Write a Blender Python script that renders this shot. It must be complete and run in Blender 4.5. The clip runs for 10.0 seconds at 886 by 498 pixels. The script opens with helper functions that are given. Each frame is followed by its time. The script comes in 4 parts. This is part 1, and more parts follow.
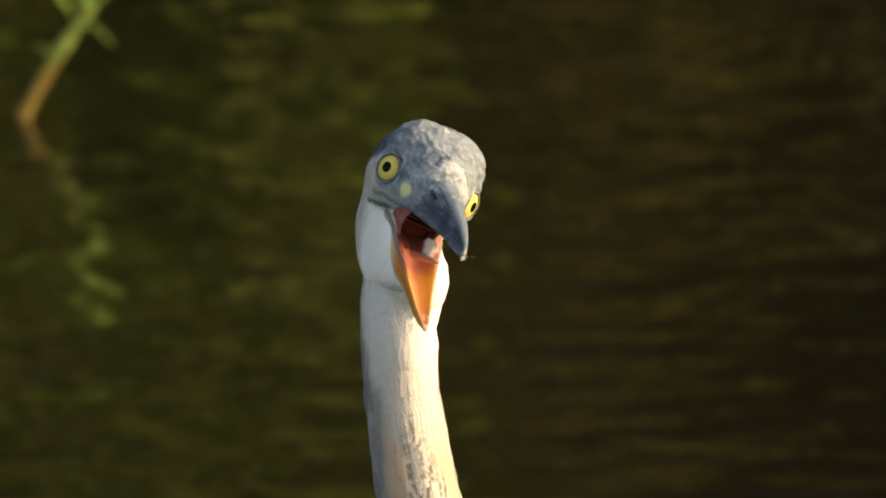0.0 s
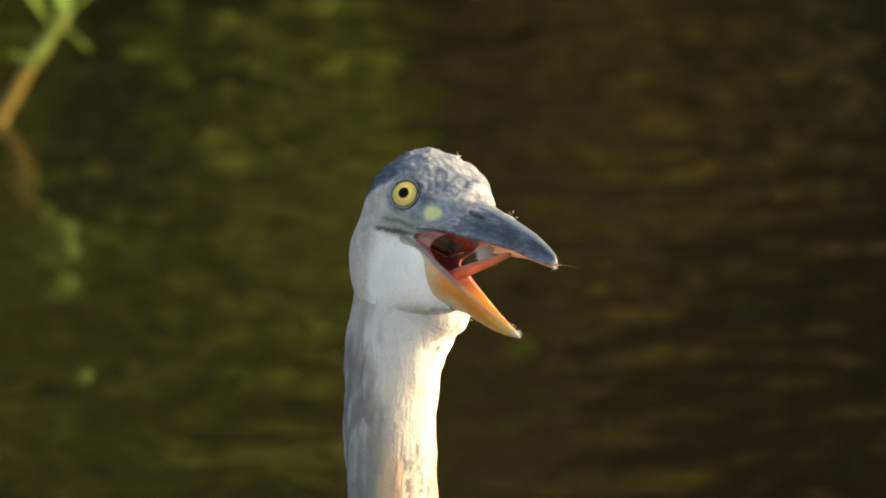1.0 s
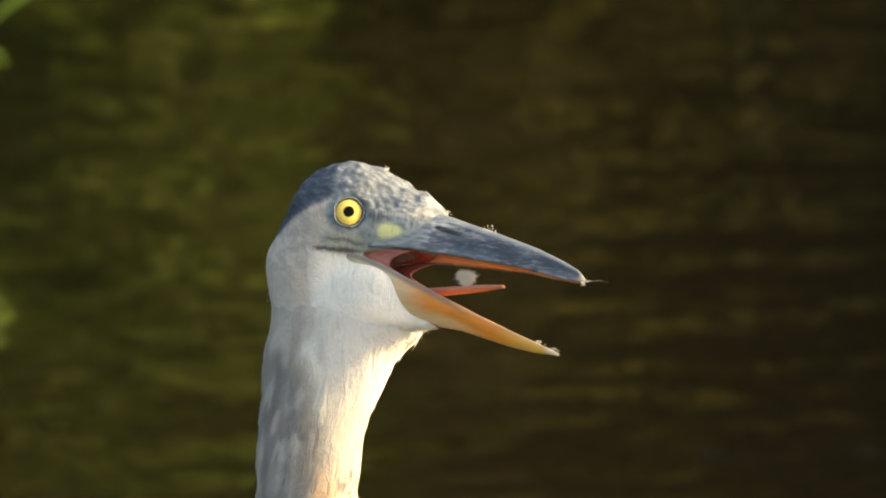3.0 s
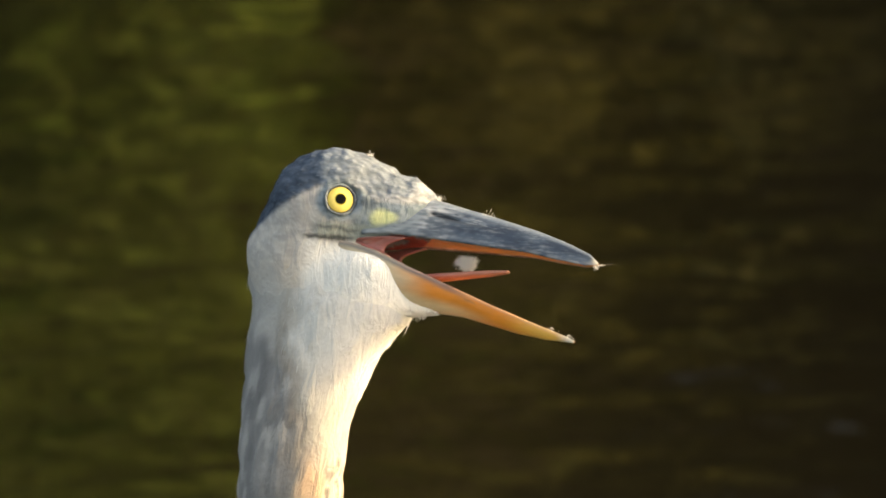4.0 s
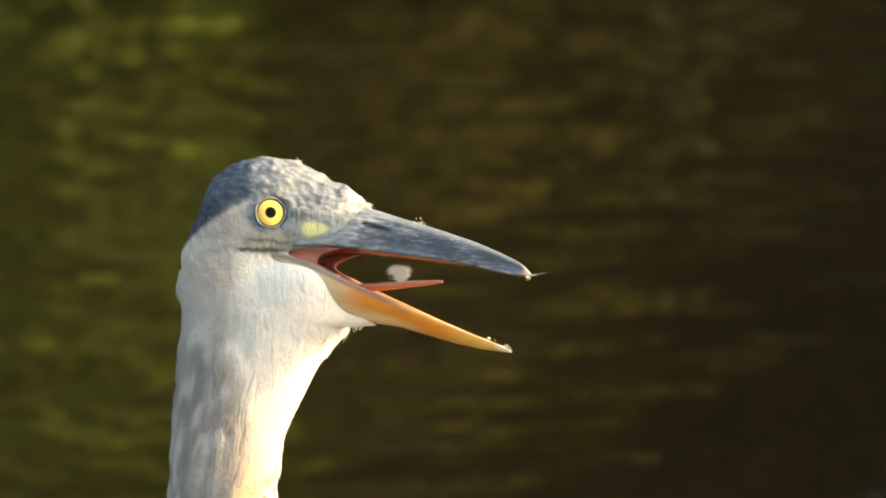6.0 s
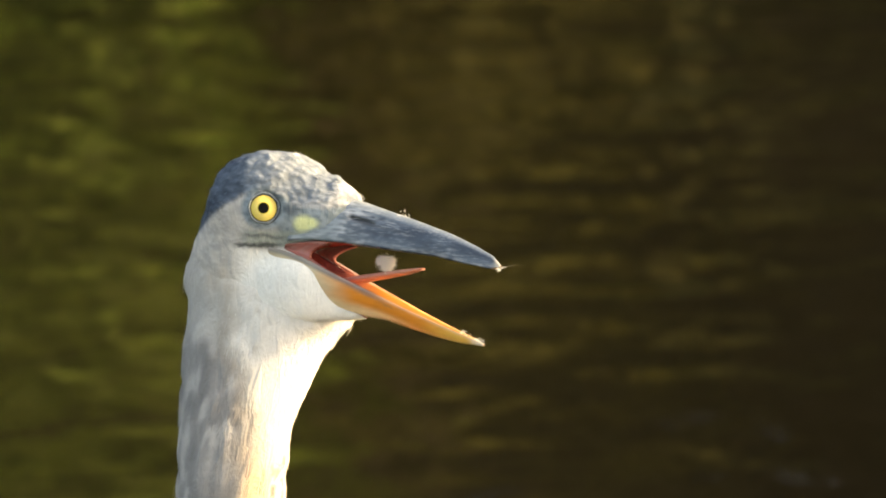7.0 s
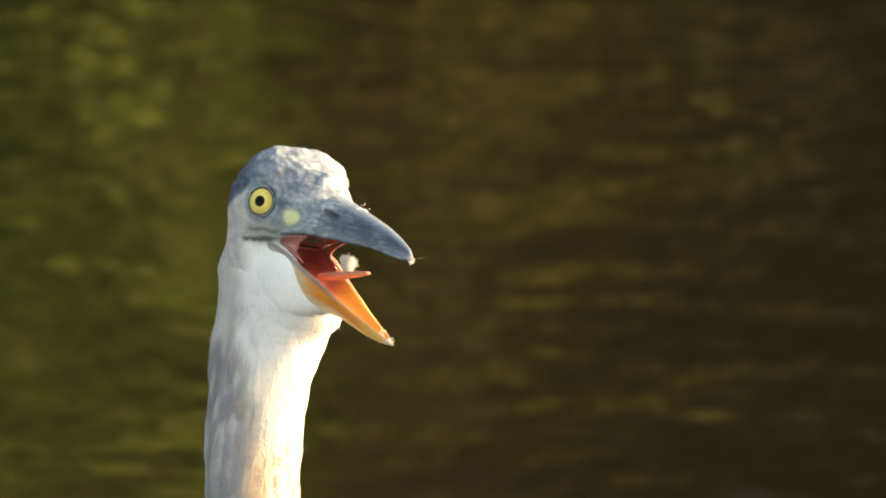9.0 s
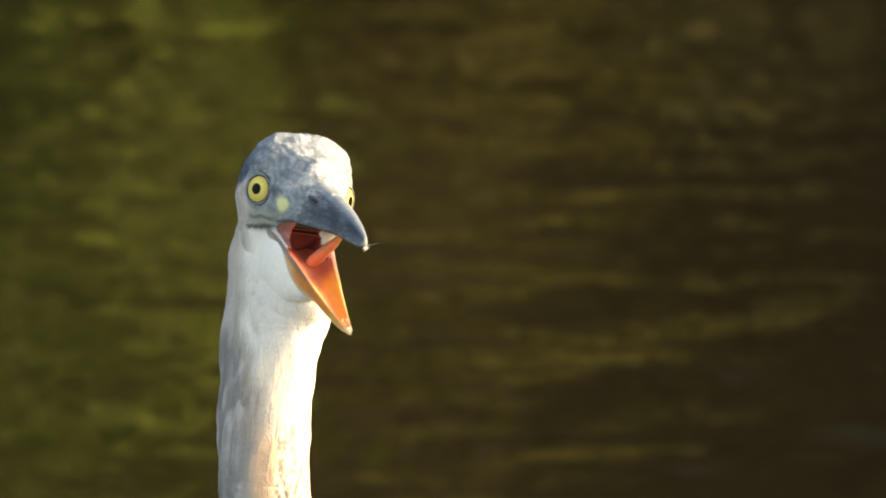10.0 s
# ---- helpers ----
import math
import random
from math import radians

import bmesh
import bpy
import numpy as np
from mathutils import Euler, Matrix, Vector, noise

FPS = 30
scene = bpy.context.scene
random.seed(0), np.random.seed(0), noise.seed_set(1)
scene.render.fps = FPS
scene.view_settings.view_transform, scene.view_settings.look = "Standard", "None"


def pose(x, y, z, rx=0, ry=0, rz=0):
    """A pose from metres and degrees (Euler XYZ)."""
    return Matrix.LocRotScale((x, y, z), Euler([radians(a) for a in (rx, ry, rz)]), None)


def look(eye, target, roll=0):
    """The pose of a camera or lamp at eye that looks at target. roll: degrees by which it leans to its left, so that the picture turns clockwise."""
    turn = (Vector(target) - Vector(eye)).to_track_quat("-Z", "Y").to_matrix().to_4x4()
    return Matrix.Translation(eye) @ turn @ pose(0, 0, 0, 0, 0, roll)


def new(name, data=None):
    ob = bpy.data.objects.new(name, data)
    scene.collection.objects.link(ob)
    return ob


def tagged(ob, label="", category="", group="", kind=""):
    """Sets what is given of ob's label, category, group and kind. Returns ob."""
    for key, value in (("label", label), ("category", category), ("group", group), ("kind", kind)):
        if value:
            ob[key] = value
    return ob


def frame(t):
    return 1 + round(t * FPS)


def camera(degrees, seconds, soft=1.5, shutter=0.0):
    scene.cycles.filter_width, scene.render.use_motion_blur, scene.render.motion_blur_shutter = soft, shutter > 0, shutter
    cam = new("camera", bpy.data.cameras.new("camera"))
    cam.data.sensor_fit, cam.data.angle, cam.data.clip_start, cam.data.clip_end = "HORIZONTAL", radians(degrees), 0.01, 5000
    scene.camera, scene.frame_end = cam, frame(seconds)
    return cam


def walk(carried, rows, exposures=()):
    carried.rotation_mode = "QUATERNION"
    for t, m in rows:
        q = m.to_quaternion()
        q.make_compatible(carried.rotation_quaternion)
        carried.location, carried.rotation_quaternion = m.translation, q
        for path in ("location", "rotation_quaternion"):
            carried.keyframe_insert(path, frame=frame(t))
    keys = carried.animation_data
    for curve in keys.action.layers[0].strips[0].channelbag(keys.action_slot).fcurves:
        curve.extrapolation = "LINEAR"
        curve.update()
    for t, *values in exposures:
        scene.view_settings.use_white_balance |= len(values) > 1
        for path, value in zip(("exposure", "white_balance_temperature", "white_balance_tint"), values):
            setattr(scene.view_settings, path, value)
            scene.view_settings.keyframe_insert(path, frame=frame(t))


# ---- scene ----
# ---------------- camera: a long lens on a bank, panning after the bird ----------------
cam = camera(5.0, 10.0, soft=1.85)
cam.data.dof.use_dof = True
cam.data.dof.focus_distance = 6.62
cam.data.dof.aperture_fstop = 16.5
EYE = (0.0, 0.0, 2.43)
walk(cam, [(t, pose(*EYE, tilt, 0, pan)) for t, tilt, pan in (
    (0.0, 77.936, 0.057), (0.5, 78.006, 0.0), (1.0, 77.966, -0.08), (1.5, 77.947, -0.246),
    (2.0, 77.989, -0.37), (2.5, 78.052, -0.479), (4.0, 77.963, -0.648), (4.5, 77.924, -0.724),
    (5.0, 77.953, -0.894), (5.5, 78.01, -1.021), (7.0, 77.964, -0.957), (7.5, 77.946, -0.938),
    (8.0, 77.95, -0.951), (8.5, 77.956, -0.925), (9.0, 77.941, -0.846), (9.5, 77.897, -0.804),
    (10.0, 77.863, -0.766))],
     exposures=((0.0, 0.66, 8700, 11), (0.5, 0.94, 8700, 11), (1.0, 1.10, 8800, 11), (2.0, 1.03, 8900, 10.5), (2.5, 1.09, 8900, 10), (4.0, 1.09, 8900, 9),
                (4.5, 1.05, 8800, 9.5), (5.0, 1.32, 9100, 7.5), (5.5, 1.40, 9200, 8), (7.0, 1.60, 9400, 10), (10.0, 1.74, 9300, 10)))

# ---------------- light: low warm sun from the right, clear sky ----------------
SUN_AZ, SUN_EL = 80.0, 26.0      # degrees to the right of the camera's back, degrees up
to_sun = Vector((math.sin(radians(SUN_AZ)) * math.cos(radians(SUN_EL)),
                 -math.cos(radians(SUN_AZ)) * math.cos(radians(SUN_EL)), math.sin(radians(SUN_EL))))
world = bpy.data.worlds.new("world")
scene.world = world
world.use_nodes = True
wn = world.node_tree.nodes
sky = wn.new("ShaderNodeTexSky")
sky.sky_type, sky.sun_disc = "NISHITA", False
sky.dust_density, sky.ozone_density = 4.0, 0.4
sky.sun_elevation = radians(SUN_EL)
sky.sun_rotation = math.atan2(to_sun.x, to_sun.y)
wn["Background"].inputs["Strength"].default_value = 0.24
world.node_tree.links.new(sky.outputs[0], wn["Background"].inputs["Color"])
sun = new("sun", bpy.data.lights.new("sun", "SUN"))
sun.data.energy, sun.data.angle, sun.data.color = 1.98, radians(1.0), (1.0, 0.925, 0.75)
sun.matrix_world = look(to_sun * 30, (0, 0, 0))


# ---------------- materials ----------------
def material(name, rough=0.6, metal=0.0, spec=0.5):
    m = bpy.data.materials.new(name)
    m.use_nodes = True
    b = m.node_tree.nodes["Principled BSDF"]
    b.inputs["Roughness"].default_value = rough
    b.inputs["Metallic"].default_value = metal
    b.inputs["Specular IOR Level"].default_value = spec
    return m, m.node_tree, b


def node(nt, kind, **inputs):
    n = nt.nodes.new("ShaderNode" + kind)
    for k, v in inputs.items():
        n.inputs[k.replace("_", " ")].default_value = v
    return n


def mixed(nt, fac, a, b, mode="MIX"):
    """A colour mix; a and b are colours or sockets, fac a number or a socket."""
    n = nt.nodes.new("ShaderNodeMix")
    n.data_type, n.blend_type = "RGBA", mode
    for socket, v in ((n.inputs[0], fac), (n.inputs[6], a), (n.inputs[7], b)):
        if isinstance(v, bpy.types.NodeSocket):
            nt.links.new(v, socket)
        else:
            socket.default_value = v if isinstance(v, (int, float)) else (*v, 1)
    return n.outputs[2]


def ramp(nt, value, stops):
    n = nt.nodes.new("ShaderNodeValToRGB")
    while len(n.color_ramp.elements) < len(stops):
        n.color_ramp.elements.new(0.5)
    for e, (p, c) in zip(n.color_ramp.elements, stops):
        e.position, e.color = p, (*c, 1) if not isinstance(c, (int, float)) else (c, c, c, 1)
    nt.links.new(value, n.inputs[0])
    return n.outputs[0]


def coords(nt, scale=(1, 1, 1)):
    tc = nt.nodes.new("ShaderNodeTexCoord")
    mp = nt.nodes.new("ShaderNodeMapping")
    mp.inputs["Scale"].default_value = scale
    nt.links.new(tc.outputs["Object"], mp.inputs[0])
    return mp.outputs[0]


def noisy(nt, vec, scale, detail=4.0, rough=0.55):
    n = node(nt, "TexNoise", Scale=scale, Detail=detail, Roughness=rough)
    nt.links.new(vec, n.inputs["Vector"])
    return n.outputs["Fac"]


def bumped(nt, bsdf, height, strength, distance):
    n = node(nt, "Bump", Strength=strength, Distance=distance)
    nt.links.new(height, n.inputs["Height"])
    nt.links.new(n.outputs[0], bsdf.inputs["Normal"])


def coloured(name, rough=0.8, spec=0.3, grain=300.0, relief=0.0006, amount=0.25, stretch=(1, 1, 1), island=0.0, clump=0.0, scuff=0.0, scales=0.0):
    """A surface whose pigment is stored point by point as the attribute 'pigment', with grain over it."""
    m, nt, b = material(name, rough, 0, spec)
    at = nt.nodes.new("ShaderNodeAttribute")
    at.attribute_name = "pigment"
    v = coords(nt, stretch)
    g = noisy(nt, v, grain)
    c = mixed(nt, amount, at.outputs["Color"], ramp(nt, g, [(0.3, 0.35), (0.7, 1.0)]), "MULTIPLY")
    if scuff:
        w = noisy(nt, coords(nt, (0.05, 1, 1)), 900.0, 3.0)
        far = ramp(nt, noisy(nt, coords(nt, (0.5, 1, 1)), 90.0, 2.0), [(0.45, 0.0), (0.65, 1.0)])
        k = mixed(nt, 1.0, ramp(nt, w, [(0.52, 0.0), (0.66, scuff)]), far, "MULTIPLY")
        c = mixed(nt, k, c, (0.50, 0.52, 0.53))
    if island:
        ge = nt.nodes.new("ShaderNodeNewGeometry")
        c = mixed(nt, island, c, ramp(nt, ge.outputs["Random Per Island"], [(0.0, 0.45), (1.0, 1.0)]), "MULTIPLY")
    nt.links.new(c, b.inputs["Base Color"])
    bumped(nt, b, g, 0.5, relief)
    if clump:
        wisp = node(nt, "TexNoise", Scale=110.0, Detail=4.0, Roughness=0.6, Distortion=0.7)
        nt.links.new(coords(nt, (1, 1, 0.32)), wisp.inputs["Vector"])
        soft = wisp.outputs["Fac"]
        first = nt.nodes["Bump"]
        second = node(nt, "Bump", Strength=1.0, Distance=clump)
        nt.links.new(soft, second.inputs["Height"])
        nt.links.new(second.outputs[0], first.inputs["Normal"])
    if scales:
        # small overlapping feathers: rounded cells drawn out towards the nape
        vor = node(nt, "TexVoronoi", Scale=270.0, Randomness=1.0)
        vor.feature = "SMOOTH_F1"
        nt.links.new(coords(nt, (0.72, 1, 1)), vor.inputs["Vector"])
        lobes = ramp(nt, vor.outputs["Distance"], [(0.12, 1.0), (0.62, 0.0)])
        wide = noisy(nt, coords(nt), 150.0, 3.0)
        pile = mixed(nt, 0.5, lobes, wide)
        first = nt.nodes["Bump"]
        second = node(nt, "Bump", Strength=1.0, Distance=scales)
        nt.links.new(pile, second.inputs["Height"])
        nt.links.new(second.outputs[0], first.inputs["Normal"])
        # crevices between the feathers are darkened in the colour too, like shade
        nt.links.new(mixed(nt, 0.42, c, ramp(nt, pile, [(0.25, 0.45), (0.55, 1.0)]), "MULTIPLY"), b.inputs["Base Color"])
    return m


PLUMAGE = coloured("plumage", 0.9, 0.1, 420, 0.0004, 0.12, clump=0.0024)
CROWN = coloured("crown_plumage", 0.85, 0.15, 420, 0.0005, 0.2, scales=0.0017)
BARBS = coloured("barbs", 0.9, 0.1, 500, 0.0003, 0.12, island=0.08)
HORN = coloured("horn", 0.34, 0.4, 260, 0.0004, 0.35, (0.35, 1, 1), scuff=0.32)
BONE = coloured("bill_edge", 0.40, 0.4, 220, 0.0004, 0.25, (0.3, 1, 1))
FLESH = coloured("flesh", 0.35, 0.5, 200, 0.0006, 0.3)
EYE_MAT = coloured("eye_surface", 0.12, 0.04, 500, 0.0, 0.12)
LEG = coloured("leg_skin", 0.6, 0.3, 200, 0.001, 0.3)


def water_material():
    m, nt, b = material("pond_water", 0.09, 0, 0.5)
    b.inputs["IOR"].default_value = 1.33
    silt = noisy(nt, coords(nt, (0.6, 0.25, 1)), 1.2)
    nt.links.new(ramp(nt, silt, [(0.35, (0.0034, 0.0031, 0.0019)), (0.7, (0.0062, 0.0055, 0.0030))]), b.inputs["Base Color"])
    height = noisy(nt, coords(nt, (1.2, 1.0, 1)), 1.3, 1.0, 0.4)
    for scale, weight, wide in ((3.6, 0.60, 1.1), (8.0, 0.36, 1.15), (20.0, 0.04, 1.0)):
        w = noisy(nt, coords(nt, (wide, 1.1, 1)), scale, 1.5, 0.45)
        add = nt.nodes.new("ShaderNodeMath")
        add.operation = "MULTIPLY_ADD"
        nt.links.new(w, add.inputs[0])
        add.inputs[1].default_value = weight
        nt.links.new(height, add.inputs[2])
        height = add.outputs[0]
    bumped(nt, b, height, 1.0, 0.021)
    return m


def leaf_material(name, dark, light, rough=0.5):
    m, nt, b = material(name, rough, 0, 0.08)
    ge = nt.nodes.new("ShaderNodeNewGeometry")
    c = ramp(nt, ge.outputs["Random Per Island"], [(0.0, dark), (1.0, light)])
    # blotches stand in for shaded gaps between lit clumps, painted into the leaves
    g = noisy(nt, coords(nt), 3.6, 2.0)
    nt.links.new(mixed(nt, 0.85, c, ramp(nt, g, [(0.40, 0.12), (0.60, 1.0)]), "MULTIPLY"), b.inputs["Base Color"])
    return m


def earth_material(name, a, c2, scale):
    m, nt, b = material(name, 0.95, 0, 0.1)
    g = noisy(nt, coords(nt), scale, 6.0, 0.6)
    nt.links.new(ramp(nt, g, [(0.3, a), (0.7, c2)]), b.inputs["Base Color"])
    bumped(nt, b, g, 0.6, 0.03)
    return m


# ---------------- mesh helpers ----------------
def mesh_from(name, verts, faces, mats, colours=None, smooth=True, slots=None):
    me = bpy.data.meshes.new(name)
    me.from_pydata([tuple(map(float, v)) for v in verts], [], [tuple(map(int, f)) for f in faces])
    for m in mats if isinstance(mats, (list, tuple)) else [mats]:
        me.materials.append(m)
    if slots is not None:
        me.polygons.foreach_set("material_index", np.asarray(slots, dtype=np.int32))
    if smooth:
        me.polygons.foreach_set("use_smooth", np.ones(len(me.polygons), dtype=bool))
    if colours is not None:
        at = me.color_attributes.new("pigment", "FLOAT_COLOR", "POINT")
        at.data.foreach_set("color", np.c_[np.clip(colours, 0, 1), np.ones(len(colours))].astype(np.float32).ravel())
    me.update()
    return me


def attach(name, me, parent, label="", at=None):
    ob = new(name, me)
    ob.parent = parent
    if at is not None:
        ob.matrix_basis = at
    return tagged(ob, label) if label else ob


def interp(x, table):
    xs, ys = zip(*table)
    return np.interp(x, xs, ys)


def surface_net(f, lo, hi, step):
    """Mesh of the surface f = 0 inside a box (f takes arrays x, y, z; negative inside)."""
    ax = [np.arange(a, b + step, step) for a, b in zip(lo, hi)]
    X, Y, Z = np.meshgrid(*ax, indexing="ij")
    V = f(X, Y, Z)
    s = V < 0
    n = [len(a) - 1 for a in ax]
    corners = [(i, j, k) for i in (0, 1) for j in (0, 1) for k in (0, 1)]
    cut = lambda A, c: A[c[0]:c[0] + n[0], c[1]:c[1] + n[1], c[2]:c[2] + n[2]]
    cnt = sum(cut(s, c).astype(int) for c in corners)
    cells = np.argwhere((cnt > 0) & (cnt < 8))
    idx = -np.ones(n, dtype=int)
    idx[tuple(cells.T)] = np.arange(len(cells))
    acc, num = np.zeros((len(cells), 3)), np.zeros(len(cells))
    org = np.array([a[0] for a in ax])
    for a in range(8):
        for b in range(a + 1, 8):
            ca, cb = np.array(corners[a]), np.array(corners[b])
            if abs(ca - cb).sum() != 1:
                continue
            va, vb = V[tuple((cells + ca).T)], V[tuple((cells + cb).T)]
            on = (va < 0) != (vb < 0)
            t = np.where(on, va / np.where(on, va - vb, 1), 0)
            p = cells + ca + (cb - ca) * t[:, None]
            acc[on] += p[on]
            num += on
    verts = org + acc / num[:, None] * step
    faces = []
    for d in range(3):
        u, w = (d + 1) % 3, (d + 2) % 3
        sl0, sl1 = [slice(None)] * 3, [slice(None)] * 3
        sl0[d], sl1[d] = slice(0, -1), slice(1, None)
        flip = s[tuple(sl0)] != s[tuple(sl1)]
        for e in np.argwhere(flip):
            if e[u] < 1 or e[w] < 1 or e[u] >= n[u] or e[w] >= n[w]:
                continue
            q = []
            for du, dw in ((-1, -1), (0, -1), (0, 0), (-1, 0)):
                c = e.copy()
                c[u] += du
                c[w] += dw
                q.append(idx[tuple(c)])
            faces.append(q if s[tuple(e)] else q[::-1])
    return verts, faces


def smin(a, b, k):
    h = np.clip(0.5 + 0.5 * (b - a) / k, 0, 1)
    return b * (1 - h) + a * h - k * h * (1 - h)


def ellipsoid(x, y, z, c, r):
    k = np.sqrt(((x - c[0]) / r[0]) ** 2 + ((y - c[1]) / r[1]) ** 2 + ((z - c[2]) / r[2]) ** 2)
    return (k - 1) * min(r)


def vnoise(p, scale, seed=0.0):
    return np.array([noise.noise(Vector((q[0] * scale + seed, q[1] * scale, q[2] * scale))) for q in p])


def blend(a, b, w):
    w = np.clip(np.asarray(w), 0, 1)[:, None]
    return np.asarray(a) * (1 - w) + np.asarray(b) * w


def step01(v, a, b):
    t = np.clip((v - a) / (b - a), 0, 1)
    return t * t * (3 - 2 * t)


def barbs(rng, pts, nrm, flow, length, width, lift, colours, sleek=None):
    """Small pointed feather tips, each a three-sided blade that lies along the surface."""
    V, F, C, N = [], [], [], []
    for p, n, f, c in zip(pts, nrm, flow, colours):
        t = f - n * (f @ n)
        t /= np.linalg.norm(t) + 1e-9
        sd = np.cross(n, t)
        t = t + sd * rng.normal(0, 0.22)
        short = 1.0 if sleek is None else sleek[len(V) // 5]
        L, W = length * rng.uniform(0.6, 1.35) * (2 - short), width * rng.uniform(0.7, 1.3) * (0.3 + 0.7 * short)
        up = rng.uniform(0.3, 1.4) * lift * (0.12 + 0.88 * short)
        a = p - n * 0.0006
        k = len(V)
        mid = a + t * L * 0.5 + n * (up * L * 0.6 + 0.0005)
        V += [a - sd * W * 0.4, a + sd * W * 0.4, mid + sd * W * 0.5, mid - sd * W * 0.5, a + t * L + n * up * L]
        F += [(k + 3, k + 2, k + 1, k), (k + 4, k + 2, k + 3)]
        C += [c] * 5
        N += [n + sd * rng.normal(0, 0.04 + 0.08 * short) + t * rng.normal(0.04, 0.04 + 0.05 * short)] * 5
    return np.array(V), F, np.array(C), np.array(N)


def soft_mesh(name, v, f, c, n):
    """Feather tips that take the light as the coat under them does."""
    me = mesh_from(name, v, f, BARBS, c)
    me.normals_split_custom_set_from_vertices([tuple(q / np.linalg.norm(q)) for q in n])
    return me


def mesh_samples(rng, verts, faces, count):
    """Points, normals and colours' places spread evenly over a quad mesh."""
    v, f = np.asarray(verts), np.asarray([q[:4] for q in faces])
    d1, d2 = v[f[:, 2]] - v[f[:, 0]], v[f[:, 3]] - v[f[:, 1]]
    nr = np.cross(d1, d2)
    area = np.linalg.norm(nr, axis=1)
    pick = rng.choice(len(f), count, p=area / area.sum())
    a, b = rng.random((2, count, 1))
    q = v[f[pick]]
    p = (q[:, 0] * (1 - a) + q[:, 1] * a) * (1 - b) + (q[:, 3] * (1 - a) + q[:, 2] * a) * b
    return p, nr[pick] / (area[pick][:, None] + 1e-12)


def loft(sections, close_ends=True):
    """Quads through rings of equal length; returns verts, faces."""
    n = len(sections[0])
    V = [p for s in sections for p in s]
    F = [(i * n + j, i * n + (j + 1) % n, (i + 1) * n + (j + 1) % n, (i + 1) * n + j)
         for i in range(len(sections) - 1) for j in range(n)]
    if close_ends:
        F += [tuple(range(n))[::-1], tuple(range((len(sections) - 1) * n, len(sections) * n))]
    return V, F


# ---------------- the pond and its far bank ----------------
def water_sheet():
    n = 60
    xs, ys = np.linspace(-60, 60, n), np.linspace(-40, 90, n)
    V = [(x, y, 0) for y in ys for x in xs]
    F = [(j * n + i, j * n + i + 1, (j + 1) * n + i + 1, (j + 1) * n + i) for j in range(n - 1) for i in range(n - 1)]
    ob = new("water", mesh_from("water", V, F, water_material()))
    return tagged(ob, "dark brown pond water with small wind ripples", "water", kind="structure")


def ground_sheet():
    """The pond's bed and its banks, out to the horizon, in one sheet."""
    xs = np.r_[np.linspace(-400, -20, 12), np.linspace(-16, 16, 33), np.linspace(20, 400, 12)]
    ys = np.r_[np.linspace(-400, -6, 12), np.linspace(-5, 30, 71), np.linspace(36, 400, 12)]
    V = []
    for y in ys:
        for x in xs:
            far = step01(y - 0.2 * math.sin(x * 0.8), 15.2, 18.5)
            near = step01(-y, -2.2, 0.0)
            # rise beyond y 23.5 is added, unseen, to close sky gaps between leaves
            h = -0.25 + 1.1 * far + 9.0 * step01(y, 23.5, 42) + 1.2 * near + 0.10 * noise.noise(Vector((x * 0.7, y * 0.7, 0))) * (far + near)
            V.append((x, y, h))
    n = len(xs)
    F = [(j * n + i, j * n + i + 1, (j + 1) * n + i + 1, (j + 1) * n + i) for j in range(len(ys) - 1) for i in range(n - 1)]
    ob = new("ground", mesh_from("ground", V, F, earth_material("bank_soil", (0.014, 0.012, 0.008), (0.038, 0.032, 0.02), 1.5)))
    return tagged(ob, "brown earthen pond bed and banks", "ground", kind="structure")


def leaf_cloud(rng, centres, radii, count, size, droop=0.2):
    """Leaves scattered in the outer part of lumps; returns verts and faces."""
    V, F = [], []
    for _ in range(count):
        i = rng.integers(len(centres))
        d = rng.normal(size=3)
        d /= np.linalg.norm(d)
        p = centres[i] + d * radii[i] * rng.uniform(0.55, 1.05)
        a = rng.normal(size=3)
        a /= np.linalg.norm(a)
        b = np.cross(a, rng.normal(size=3))
        b /= np.linalg.norm(b) + 1e-9
        L, W = size * rng.uniform(0.6, 1.4), size * rng.uniform(0.25, 0.45)
        k = len(V)
        V += [p, p + a * L * 0.5 + b * W, p + a * L - np.array([0, 0, droop * L]), p + a * L * 0.5 - b * W]
        F.append((k, k + 1, k + 2, k + 3))
    return V, F


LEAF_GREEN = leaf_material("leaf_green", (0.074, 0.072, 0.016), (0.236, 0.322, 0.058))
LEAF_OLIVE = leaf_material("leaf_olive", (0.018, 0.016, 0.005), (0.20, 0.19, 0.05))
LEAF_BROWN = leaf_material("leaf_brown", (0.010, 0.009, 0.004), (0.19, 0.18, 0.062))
# a brighter LEAF_BROWN: golden sunlit glints are put into the leaf colour
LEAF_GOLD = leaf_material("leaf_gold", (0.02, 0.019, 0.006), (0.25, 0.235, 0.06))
# near black: the shade at the bank's right end is put into the leaves
LEAF_SHADED = leaf_material("leaf_shaded", (0.006, 0.006, 0.004), (0.024, 0.022, 0.014))
BARK = earth_material("bark", (0.03, 0.022, 0.015), (0.10, 0.075, 0.05), 14.0)


